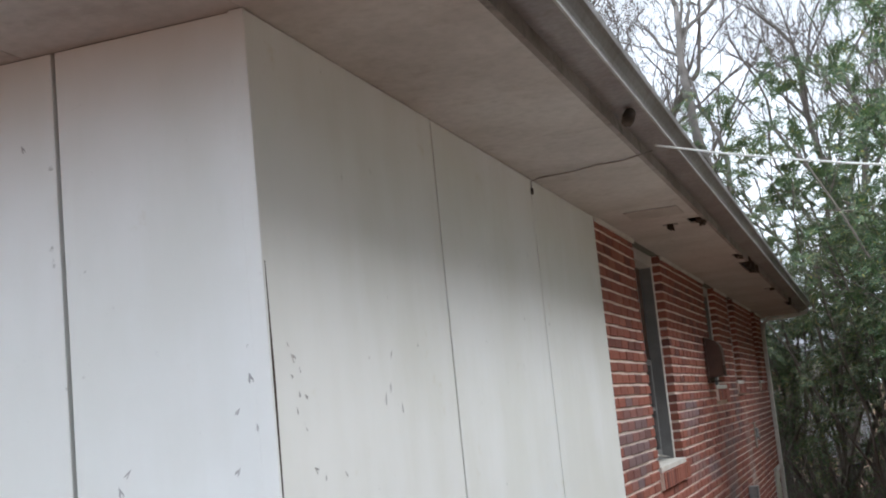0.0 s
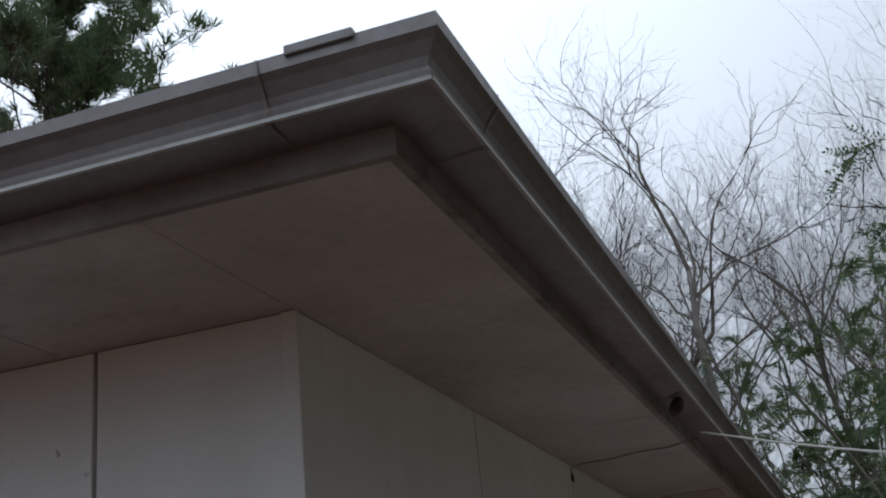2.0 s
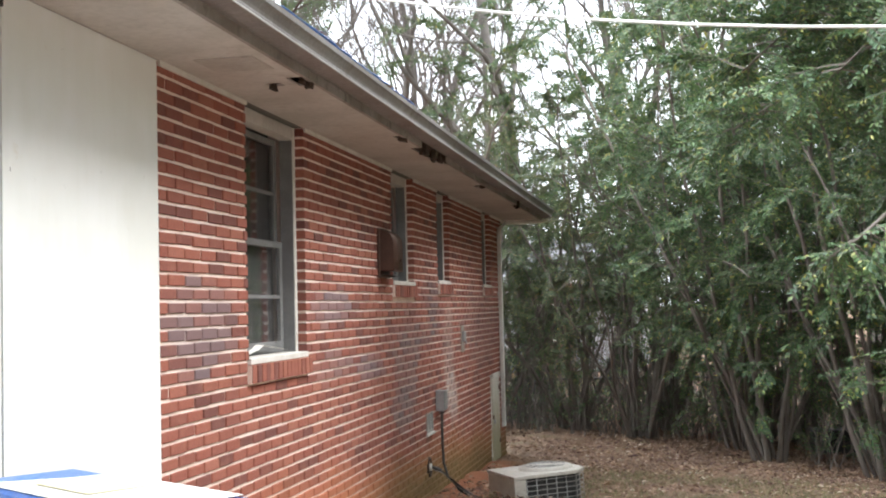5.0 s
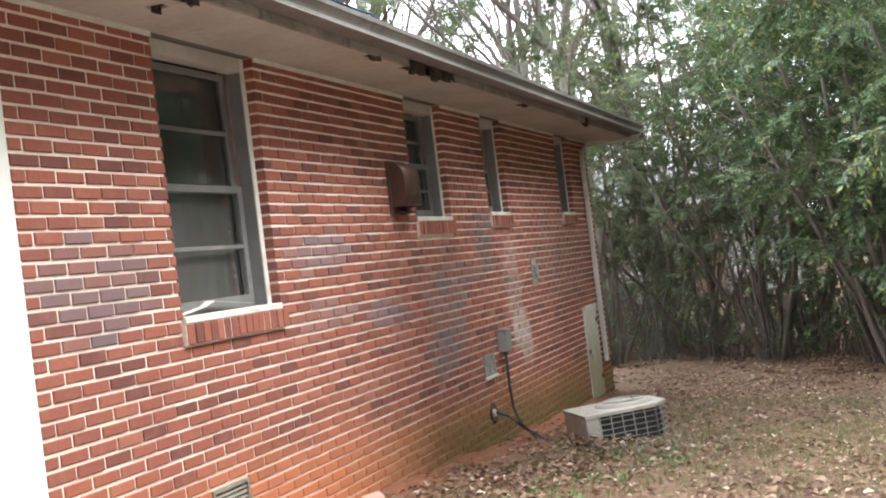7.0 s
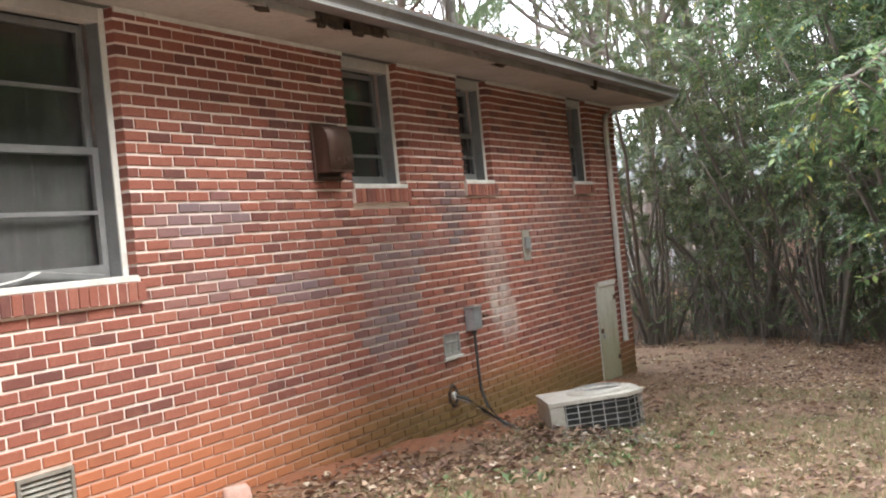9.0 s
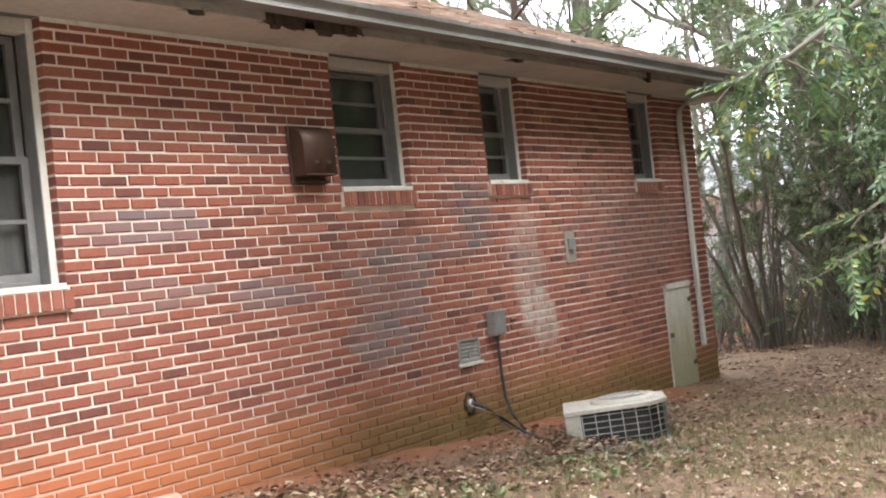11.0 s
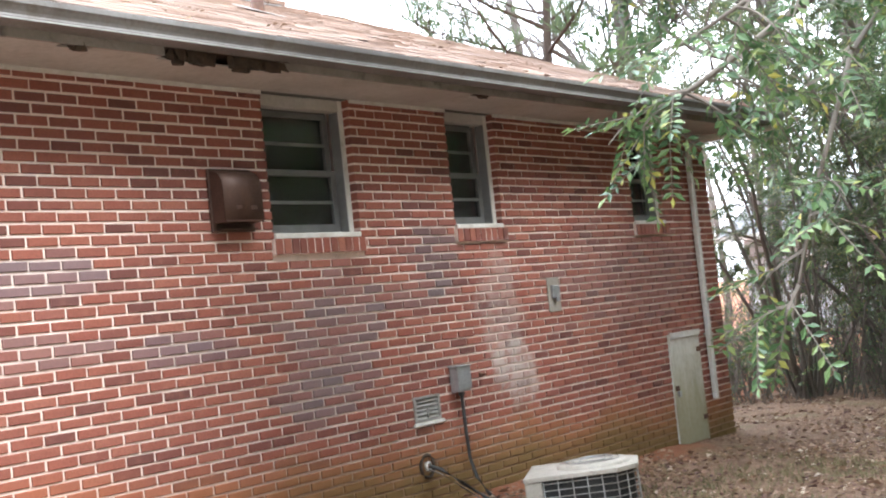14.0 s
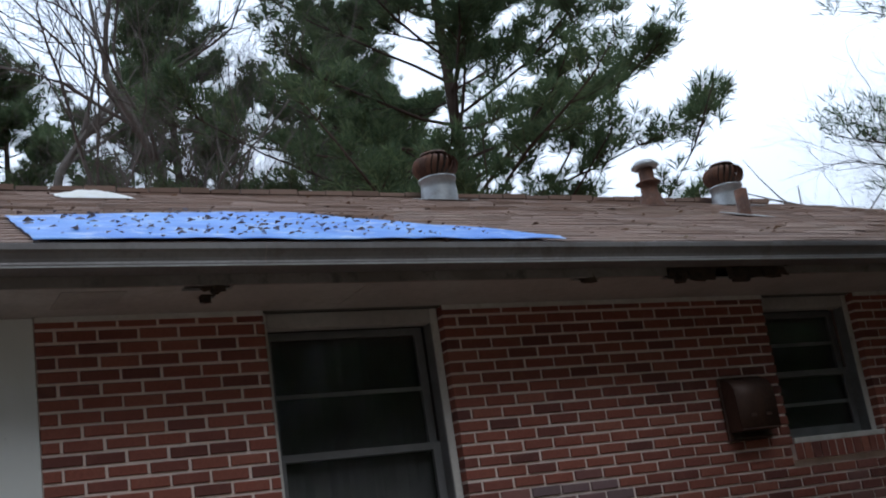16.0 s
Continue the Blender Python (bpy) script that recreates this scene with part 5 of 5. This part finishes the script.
def bare_tree(place, seed, height, radius, spread=0.8, levels=4, label="tall leafless grey hardwood tree"):
    rng = random.Random(seed)
    x, y = place
    root = empty("bare_tree", (x, y, ground_z(x, y)))
    tagged(root, label, "tree", group="leafless trees")
    tv, tf, limbs = [], [], []

    def grow(p, d, length, r, level):
        segs = 5 if level < 2 else 4
        pts = [p]
        dd = d
        for i in range(segs):
            bend = 0.10 + 0.05 * level
            dd = (dd + Vector((rng.gauss(0, bend), rng.gauss(0, bend), rng.gauss(0.05, bend * 0.6)))).normalized()
            pts.append(pts[-1] + dd * length / segs)
        radii = [r * (1 - 0.45 * i / segs) for i in range(segs + 1)]
        if level == 0:
            tube(tv, tf, pts, radii, 9)
        else:
            if level == 1:
                limbs.append(([], []))
            tube(limbs[-1][0], limbs[-1][1], pts, radii, 5 if level < 3 else 3)
        if level >= levels:
            return
        kids = (5, 5, 5, 5)[min(level, 3)]
        for k in range(kids):
            f = rng.uniform(0.35, 1.0) if k else 1.0
            i = min(int(f * segs), segs - 1)
            q = pts[i].lerp(pts[i + 1], f * segs - i)
            axis = (pts[i + 1] - pts[i]).normalized()
            side = axis.orthogonal().normalized()
            side = Matrix.Rotation(rng.uniform(0, 6.28), 3, axis) @ side
            ang = rng.uniform(0.35, 0.85) * spread if k else rng.uniform(0.05, 0.25)
            nd = (axis * math.cos(ang) + side * math.sin(ang) + Vector((0, 0, 0.12))).normalized()
            grow(q, nd, length * rng.uniform(0.5, 0.78), radii[i] * (0.8 if k == 0 else rng.uniform(0.4, 0.62)), level + 1)

    grow(Vector((0, 0, -0.1)), Vector((rng.uniform(-.06, .06), rng.uniform(-.06, .06), 1)).normalized(), height * 0.38, radius, 0)
    mesh_ob("trunk", tv, tf, BARK, root, "grey bark trunk", True)
    for lv, lf in limbs:
        mesh_ob("limb", lv, lf, BARK, root, "", True)
    return root


b1 = bare_tree((-0.8, 24.2), 5, 19.0, 0.24, 1.0, 5)
b2 = bare_tree((-4.2, 25.5), 8, 18.0, 0.18, 0.8, 5)
b3 = bare_tree((-11.5, 8.2), 12, 12.5, 0.13, 0.9, 5)
for i, (src, x, y, a) in enumerate(((b2, 2.2, 26, 70), (b1, 5.2, 25.5, 140), (b2, -7.4, 28, 200), (b2, 0.6, 29.5, 290), (b1, -3.0, 30.5, 250), (b2, 8.4, 24, 20), (b1, -11.5, 30, 30),
                                    (b2, -22, 12.5, 45), (b1, -24, 18, 100), (b2, 3.6, 31, 10), (b2, -5.6, 34, 320))):
    copy_thing(src, pose(x, y, ground_z(x, y), 0, 0, a))


def pine(place, seed, height, reach, low, limbs, airy=1.0, girth=0.21):
    rng = random.Random(seed)
    x, y = place
    root = empty("pine_tree", (x, y, ground_z(x, y)))
    tagged(root, "tall dark green pine with layered needle tufts", "tree", group="pines")
    tv, tf, bv, bf = [], [], [], []
    trunk = shoot(rng, (0, 0, -0.1), (0.02, 0.01, 1), height, 10, 0.0, 0.02)
    tube(tv, tf, trunk, [girth * (1 - 0.85 * k / 10) + 0.015 for k in range(11)], 9)
    P, D, N, L, W = [], [], [], [], []

    def tuft(p, d):
        for _ in range(int(20 * airy)):
            v = d * rng.uniform(0.1, 1.1) + Vector((rng.uniform(-1, 1), rng.uniform(-1, 1), rng.uniform(-0.5, 1.0)))
            P.append(tuple(p + d * rng.uniform(-0.08, 0.05))), D.append(tuple(v)), N.append((rng.uniform(-1, 1), rng.uniform(-1, 1), rng.uniform(-1, 1)))
            L.append(rng.uniform(0.18, 0.30)), W.append(0.011)

    for i in range(limbs):
        t = low + (1 - low) * (i + rng.random()) / limbs
        k = min(int(t * 10), 9)
        p = trunk[k].lerp(trunk[k + 1], t * 10 - k)
        a = i * 2.4 + rng.uniform(-0.5, 0.5)
        u = (t - low) / (1 - low)
        ln = reach * (0.35 + 0.9 * math.sin(math.pi * min(1.0, 0.22 + 0.75 * u))) * rng.uniform(0.55, 1.0) * (1 - 0.55 * u)
        br = shoot(rng, p, (math.cos(a), math.sin(a), rng.uniform(0.05, 0.45) + 0.4 * u), ln, 6, -0.10, 0.15)
        tube(bv, bf, br, [0.045 * (1 - 0.8 * q / 6) * (1.1 - 0.6 * u) for q in range(7)], 4)
        for j in range(12):
            f = rng.uniform(0.25, 1.0) * 6
            m = min(int(f), 5)
            s = br[m].lerp(br[m + 1], f - m)
            ax = (br[m + 1] - br[m]).normalized()
            side = Vector((-ax.y, ax.x, 0)) * rng.choice((-1, 1))
            sub = shoot(rng, s, ax * 0.7 + side * rng.uniform(0.4, 1.0) + Vector((0, 0, rng.uniform(0, 0.4))), rng.uniform(0.4, 1.0), 3, -0.1, 0.15)
            tube(bv, bf, sub, [0.014, 0.010, 0.007, 0.004], 3)
            for q in range(9):
                g = rng.uniform(0.15, 1.0) * 3
                mm = min(int(g), 2)
                d = (sub[mm + 1] - sub[mm]).normalized()
                tuft(sub[mm].lerp(sub[mm + 1], g - mm) + Vector((rng.uniform(-.22, .22), rng.uniform(-.22, .22), rng.uniform(-.06, .16))), (d + Vector((0, 0, 0.5))).normalized())
        tuft(br[-1], (br[-1] - br[-2]).normalized())
    mesh_ob("trunk", tv, tf, PINEBARK, root, "dark scaly trunk", True)
    tagged(mesh_ob("limb_mass", bv, bf, PINEBARK, root, "", True), "dark limbs and branchlets", kind="stuff")
    tagged(leaf_mesh("needles", P, D, N, L, W, NEEDLE, root, "", 0.0), "dense green needle tufts", kind="stuff")
    return root


pine((-11.2, 13.2), 31, 14.0, 6.6, 0.27, 66)
pine((-6.4, 21.6), 35, 13.0, 4.4, 0.30, 46, 0.22, 0.11)
pb = pine((-19.0, 10.4), 32, 15.5, 4.4, 0.22, 56)
copy_thing(pb, pose(-19.5, 14.8, -0.2, 0, 0, 140))
copy_thing(pb, pose(-24.0, 7.4, -0.2, 0, 0, 260))
copy_thing(b1, pose(-6.2, 27.0, -0.3, 0, 0, 300))
copy_thing(pb, pose(-23.5, 17.5, -0.4, 0, 0, 60))
copy_thing(b1, pose(-15.6, 7.9, -0.2, 0, 0, 15))
copy_thing(b1, pose(-16.4, 8.3, -0.2, 0, 0, 205))


# scuffs and stains with their own shape on the painted panels
def scuffs():
    rng = random.Random(71)
    P, D, N, L, W = [], [], [], [], []

    def mark(y, z, size, steep, wall="east"):
        if wall == "east":
            P.append((0.0012, y, z)), D.append((0.0, math.cos(steep), math.sin(steep))), N.append((1, 0, 0))
        else:
            P.append((y, CORNER - (0.0135 if y > -0.04 else 0.0012), z)), D.append((math.cos(steep), 0.0, math.sin(steep))), N.append((0, -1, 0))
        L.append(size * 1.1), W.append(size * rng.uniform(0.09, 0.22))

    for y, z in ((0.05, 1.93), (0.07, 1.90), (0.11, 1.87), (0.10, 1.81), (0.13, 1.80), (0.08, 1.77), (0.12, 1.72), (0.06, 1.85), (0.15, 1.62), (0.21, 1.60), (0.33, 1.60)):
        mark(y, z, rng.uniform(0.02, 0.045), rng.uniform(-1.4, -0.5))
    for y, z, l, a in ((0.73, 1.925, 0.04, -2.0), (0.66, 1.80, 0.06, -1.9), (0.70, 1.83, 0.05, -1.8), (0.775, 1.77, 0.055, -1.5), (2.25, 2.1, 0.02, -1.5), (3.35, 2.15, 0.02, 0.2), (2.66, 2.1, 0.03, -1.5)):
        mark(y, z, l, a)
    for x, z in ((-0.06, 1.86), (-0.09, 1.78), (-0.05, 1.74), (-0.10, 1.64), (-0.44, 1.62), (-0.40, 1.66), (-0.68, 2.52)):
        mark(x, z, rng.uniform(0.025, 0.05), rng.uniform(-2.4, -0.6), "south")
    ob = leaf_mesh("paint_scuffs", P, D, N, L, W, SMUDGE, wall_panel, "", 0.0)
    tagged(ob, "small grey scuffs on the white paint", kind="stuff")
    vs, fs = [], []
    tube(vs, fs, [Vector((0.004, CORNER - 0.001, 2.12)), Vector((0.005, CORNER - 0.001, 1.85)), Vector((0.004, CORNER - 0.001, 1.55)), Vector((0.005, CORNER - 0.001, 1.0))], [0.001, 0.0035, 0.0025, 0.002], 5)
    mesh_ob("corner_crack", vs, fs, ROT, wall_panel, "dark open crack at the corner joint")


scuffs()


# ---- fence and neighbour beyond the thicket ----
def chain_link_fence():
    y, x0, x1, top = 21.9, -9.0, 11.0, 0.9
    root = empty("chain_link_fence", (0, y, ground_z(0, y)))
    tagged(root, "grey chain-link fence behind the thicket", "fence")
    pipe("top_rail", [(x0, 0, top), (x1, 0, top)], 0.024, FENCE_WIRE, root)
    for i in range(8):
        x = x0 + (x1 - x0) * i / 7
        pipe("post", [(x, 0, -0.6), (x, 0, top + 0.06)], 0.03, FENCE_WIRE, root)
    vs, fs = [], []
    step = 0.11
    n = int((x1 - x0) / step)
    h = top + 0.25
    for s in (1, -1):
        for i in range(-int(h / step), n + int(h / step)):
            a = Vector((x0 + i * step, 0, -0.25)) if s > 0 else Vector((x0 + i * step + h, 0, -0.25))
            b = a + Vector((s * h, 0, h))
            if min(a.x, b.x) < x0 or max(a.x, b.x) > x1:
                continue
            tube(vs, fs, [a, b], [0.003, 0.003], 3)
    mesh_ob("wire_mesh", vs, fs, FENCE_WIRE, root, "diamond wire mesh")


chain_link_fence()


def neighbour_house():
    root = empty("neighbour_house", (-5.2, 37.0, -0.6))
    tagged(root, "neighbouring house with pale siding and red brick", "house")
    box("wall", (-4.5, 0.0, 0.0), (2.6, 6.0, 3.0), SIDING, root, "pale grey siding wall", 0)
    box("wall", (4.32, -0.01, 0.0), (6.5, 6.0, 3.0), SIDING, root, "pale grey siding wall", 0)
    box("wall", (2.62, -0.4, 0.0), (4.3, 6.0, 3.0), FARBRICK, root, "red brick wall", 0)
    for k in range(14):
        box("siding_board", (-4.5, -0.022, 0.1 + 0.2 * k), (2.6, -0.002, 0.285 + 0.2 * k), SIDING, root, "", 0.003)
    mesh_ob("roof", [(-5.0, -0.9, 2.95), (7.0, -0.9, 2.95), (7.0, 3.0, 4.5), (-5.0, 3.0, 4.5), (-5.0, 6.9, 2.95), (7.0, 6.9, 2.95),
                     (-5.0, -0.9, 2.85), (7.0, -0.9, 2.85), (7.0, 3.0, 4.4), (-5.0, 3.0, 4.4), (-5.0, 6.9, 2.85), (7.0, 6.9, 2.85)],
            [(0, 1, 2, 3), (3, 2, 5, 4), (6, 9, 8, 7), (9, 10, 11, 8), (0, 6, 7, 1), (4, 5, 11, 10), (0, 3, 9, 6), (3, 4, 10, 9), (1, 7, 8, 2), (2, 8, 11, 5)], FARROOF, root, "grey shingle roof")
    box("eave_board", (-5.0, -0.93, 2.82), (7.0, -0.901, 2.99), TRIM, root, "white eave board", 0)
    for x in (-3.0, 0.2, 3.0):
        w = box("window", (x, -0.46 if x > 2 else -0.06, 1.0), (x + 1.0, -0.401 if x > 2 else -0.023, 2.2), TRIM, root, "white window frame", 0.01)
        box("pane", (x + 0.07, -0.47 if x > 2 else -0.07, 1.07), (x + 0.93, -0.4605 if x > 2 else -0.0605, 2.13), BLACK, w, "dark glass", 0)


neighbour_house()


def dark_bin():
    root = box("plastic_bin", (-0.33, -0.24, 0.0), (0.33, 0.24, 0.40), BLACK, None, "", 0.03)
    root.matrix_world = pose(4.75, 18.4, ground_z(4.75, 18.4) - 0.02, 0, 4, 25)
    tagged(root, "dark plastic bin lying at the edge of the thicket", "bin")
    box("rim", (-0.36, -0.27, 0.36), (0.36, 0.27, 0.43), BLACK, root, "", 0.012)


dark_bin()


# ---- undergrowth, litter and weeds ----
def undergrowth():
    rng = random.Random(41)
    vs, fs = [], []
    fo = Foliage(rng, 0.06)
    for i in range(2600):
        x = rng.uniform(-7, 9)
        y = rng.uniform(19.0, 27.0) if x < 4.2 else rng.uniform(15.5, 25)
        p = Vector((x, y, ground_z(x, y) - 0.03))
        pts = shoot(rng, p, (rng.uniform(-.5, .5), rng.uniform(-.5, .5), 1), rng.uniform(0.5, 2.9), 4, 0.12, 0.25)
        tube(vs, fs, pts, [0.012, 0.010, 0.008, 0.006, 0.003], 3)
        if rng.random() < 0.5:
            for k in range(4):
                a = pts[rng.randint(1, 3)]
                fo.twig(a, a + Vector((rng.uniform(-.3, .3), rng.uniform(-.3, .3), rng.uniform(-.1, .3))), 5)
    ob = mesh_ob("undergrowth", vs, fs, CANE)
    tagged(ob, "tangle of thin bare stems under the thicket", "undergrowth", kind="stuff")
    tagged(fo.build("undergrowth_leaves", LEAF, None, ""), "sparse green leaves low in the thicket", "leaves", kind="stuff")


undergrowth()


def far_woods():
    rng = random.Random(43)
    vs, fs = [], []
    for i in range(170):
        a = rng.uniform(-0.55, 2.35)
        d = rng.uniform(38, 70)
        x, y = -d * math.sin(a), d * math.cos(a)
        h = rng.uniform(9, 15)
        pts = shoot(rng, (x, y, -1), (0, 0, 1), h, 5, 0, 0.05)
        tube(vs, fs, pts, [0.17, 0.15, 0.12, 0.09, 0.06, 0.02], 5)
        for k in range(26):
            f = rng.uniform(1.2, 5)
            m = min(int(f), 4)
            p = pts[m].lerp(pts[m + 1], f - m)
            b = rng.uniform(0, 6.28)
            br = shoot(rng, p, (math.cos(b), math.sin(b), 0.8), rng.uniform(1.0, 3.2), 3, 0, 0.2)
            tube(vs, fs, br, [0.045, 0.035, 0.025, 0.012], 3)
    ob = mesh_ob("far_woods", vs, fs, BARK)
    tagged(ob, "distant leafless woods", "woods", kind="stuff")


far_woods()


def litter():
    rng = random.Random(51)
    P, D, N, L, W = [], [], [], [], []

    def drop(x, y, z, s, tilt=1.0):
        a = rng.uniform(0, 6.28)
        P.append((x, y, z)), D.append((math.cos(a), math.sin(a), rng.uniform(-0.05, 0.35) * tilt)), N.append((rng.uniform(-.5, .5) * tilt, rng.uniform(-.5, .5) * tilt, 1))
        k = s * rng.choice((0.55, 0.75, 0.9, 1.0, 1.3, 1.7)) * rng.uniform(0.85, 1.15)
        L.append(k), W.append(k * rng.uniform(0.22, 0.42))

    n = 0
    while n < 56000:
        x, y = rng.uniform(-4.0, 8.5), rng.uniform(2.0, 20.5)
        if x < 0.05 and y < 15.2:
            continue
        slab = x > 1.5 and y < 7.0
        if slab and rng.random() > 0.09 + 0.3 * math.exp(-min(x - 1.4, 7.05 - y) * 3):
            continue
        if noise.noise((x * 0.9, y * 0.9, 2)) < rng.uniform(-0.9, 0.35) and not slab:
            continue
        drop(x, y, ground_z(x, y) + (0.027 if slab else rng.uniform(0.025, 0.06)), 0.036 if slab else 0.052 if rng.random() < 0.3 else 0.04, 0.3 if slab else 1.0)
        n += 1
    for i in range(1500):
        y = rng.uniform(5.6, 10.5)
        x = abs(rng.gauss(0.75, 0.3)) + 0.1
        drop(x, y, ground_z(x, y) + rng.uniform(0.03, 0.08), 0.05)
    ob = leaf_mesh("leaf_litter", P, D, N, L, W, LITTER, None, "", 0.5)
    tagged(ob, "scattered brown and tan dead leaves on ground and patio", "dead leaves", kind="stuff")
    P, D, N, L, W = [], [], [], [], []
    for i in range(220):
        v = rng.random() ** 1.3
        x = EX - 0.02 - v * 1.35
        drop(x, rng.uniform(3.9, 6.3), roof_z(x) + 0.045, 0.034, 0.4)
    for i in range(420):
        drop(F1 + rng.uniform(0.01, 0.085), rng.uniform(-0.6, 15.5), SOF + 0.165 + rng.uniform(0, 0.012), 0.04)
    for i in range(160):
        x = EX - rng.random() * 3.2
        drop(x, rng.uniform(3.5, 12.5), roof_z(x) + 0.022, 0.034, 0.4)
    ob = leaf_mesh("roof_leaves", P, D, N, L, W, LITTER, None, "", 0.5)
    tagged(ob, "dark dead leaves on the tarp, roof and gutter", "dead leaves", kind="stuff")


litter()


def weeds():
    rng = random.Random(61)
    P, D, N, L, W = [], [], [], [], []
    for i in range(120):
        y = rng.uniform(4.3, 6.5)
        x = 0.45 + 0.6 * rng.random() + 0.2 * (y < 5.8)
        if noise.noise((x * 3, y * 2.2, 1)) < -0.12:
            continue
        z = ground_z(x, y) + 0.03
        for k in range(rng.randint(5, 9)):
            a = rng.uniform(0, 6.28)
            P.append((x, y, z)), D.append((math.cos(a), math.sin(a), rng.uniform(0.3, 1.1))), N.append((-math.cos(a), -math.sin(a), 1))
            k2 = rng.uniform(0.05, 0.11)
            L.append(k2), W.append(k2 * 0.3)
    for i in range(260):
        y = rng.uniform(6.4, 10.2)
        x = rng.uniform(0.55, 1.5) + 0.25 * max(0.0, y - 7.4)
        if noise.noise((x * 2.2, y * 2.2, 5)) < 0.02:
            continue
        for k in range(rng.randint(3, 6)):
            a = rng.uniform(0, 6.28)
            P.append((x, y, ground_z(x, y) + 0.02)), D.append((math.cos(a), math.sin(a), rng.uniform(0.4, 1.4))), N.append((-math.cos(a), -math.sin(a), 1))
            k2 = rng.uniform(0.04, 0.09)
            L.append(k2), W.append(k2 * rng.uniform(0.12, 0.3))
    ob = leaf_mesh("weeds", P, D, N, L, W, WEED, None, "", 0.3)
    tagged(ob, "broad-leaved green weeds along the wall base", "weeds", kind="stuff")
    P, D, N, L, W = [], [], [], [], []
    for i in range(6500):
        x, y = rng.uniform(0.5, 6.5), rng.uniform(6.6, 13.5)
        if noise.noise((x * 0.8, y * 0.8, 6)) < rng.uniform(-0.5, 0.25) or (x > 1.45 and y < 7.1):
            continue
        z = ground_z(x, y) + 0.025
        for k in range(5):
            a = rng.uniform(0, 6.28)
            P.append((x + rng.uniform(-.03, .03), y + rng.uniform(-.03, .03), z)), D.append((math.cos(a) * 0.7, math.sin(a) * 0.7, 1)), N.append((math.cos(a), math.sin(a), 0.3))
            L.append(rng.uniform(0.03, 0.10)), W.append(0.0035)
    ob = leaf_mesh("grass_tufts", P, D, N, L, W, GRASS, None, "", 0.0)
    tagged(ob, "sparse short yellow-green grass among the leaves", "grass", kind="stuff")


weeds()


# ---- bricks of the long wall ----
def lay_bricks():
    """Running bond; those beside the large window are single parts, the rest one field."""
    rng = random.Random(21)
    course, length, joint = COURSE, STRETCHER, JOINT
    meshes = {}

    def brick_geo(a, b, z0, z1, px, back=-0.012):
        c = 0.004
        return ([(back, a, z0), (back, b, z0), (back, b, z1), (back, a, z1), (px - c, a, z0), (px - c, b, z0), (px - c, b, z1), (px - c, a, z1),
                 (px, a + c, z0 + c), (px, b - c, z0 + c), (px, b - c, z1 - c), (px, a + c, z1 - c)],
                [(0, 1, 5, 4), (1, 2, 6, 5), (2, 3, 7, 6), (3, 0, 4, 7), (4, 5, 9, 8), (5, 6, 10, 9), (6, 7, 11, 10), (7, 4, 8, 11), (8, 9, 10, 11)])

    vs, fs = [], []
    singles = 0
    sills = [(a - 0.025, b + 0.025, z - 0.12, SOF) for a, b, z in OPENINGS.values()]
    row = 0
    z1 = SOF - 0.004
    while z1 > -0.75:
        z0 = z1 - course + joint
        cuts = sorted((c[0], c[1]) for c in CUTS + [(s[0], s[1], s[2], s[2] + 0.12) for s in sills] if c[2] < z1 - 0.02 and c[3] > z0 + 0.02)
        free, y = [], BRICK_START + 0.002
        for a, b in cuts:
            if a > y:
                free.append((y, a - 0.004))
            y = max(y, b + 0.004)
        free.append((y, WALL_END))
        start = BRICK_START - (0.5 * length if row % 2 else 0.0)
        n = int((WALL_END - start) / length) + 1
        for k in range(n):
            ya, yb = start + k * length, start + (k + 1) * length - joint
            for fa, fb in free:
                a, b = max(ya, fa), min(yb, fb)
                if b - a < 0.03:
                    continue
                if a - fa < 0.045:
                    a = fa
                if fb - b < 0.045:
                    b = fb
                if z1 < wall_base((a + b) / 2) - 0.25:
                    continue
                px = rng.uniform(-0.0015, 0.0025)
                edge = (a == fa and a > BRICK_START + 0.1) or (b == fb and b < WALL_END - 0.1)
                whole = b - a > length - joint - 0.001 and not edge
                j = [rng.uniform(-0.0022, 0.0022) for _ in range(4)]
                if whole and singles < 300 and 6.17 < a < 8.6 and 0.35 < z0 < 2.1:
                    key = rng.randrange(6)
                    if key not in meshes:
                        g = brick_geo(-(length - joint) / 2 + j[0], (length - joint) / 2 + j[1], -(course - joint) / 2 + j[2], (course - joint) / 2 + j[3], px)
                        me = bpy.data.meshes.new("brick")
                        me.from_pydata(g[0], [], g[1])
                        me.materials.append(BRICK)
                        meshes[key] = me
                    ob = new("brick", meshes[key])
                    ob.parent = wall_brick
                    ob.location = (0.0, (a + b) / 2, (z0 + z1) / 2)
                    singles += 1
                else:
                    g = brick_geo(a + j[0], b + j[1], z0 + j[2], z1 + j[3], px, -0.12 if edge else -0.012)
                    i = len(vs)
                    vs += g[0]
                    fs += [tuple(q + i for q in f) for f in g[1]]
        z1 -= course
        row += 1
    tagged(mesh_ob("brick_field", vs, fs, BRICK_JOINED, wall_brick), "weathered red bricks in running bond", kind="stuff")


lay_bricks()
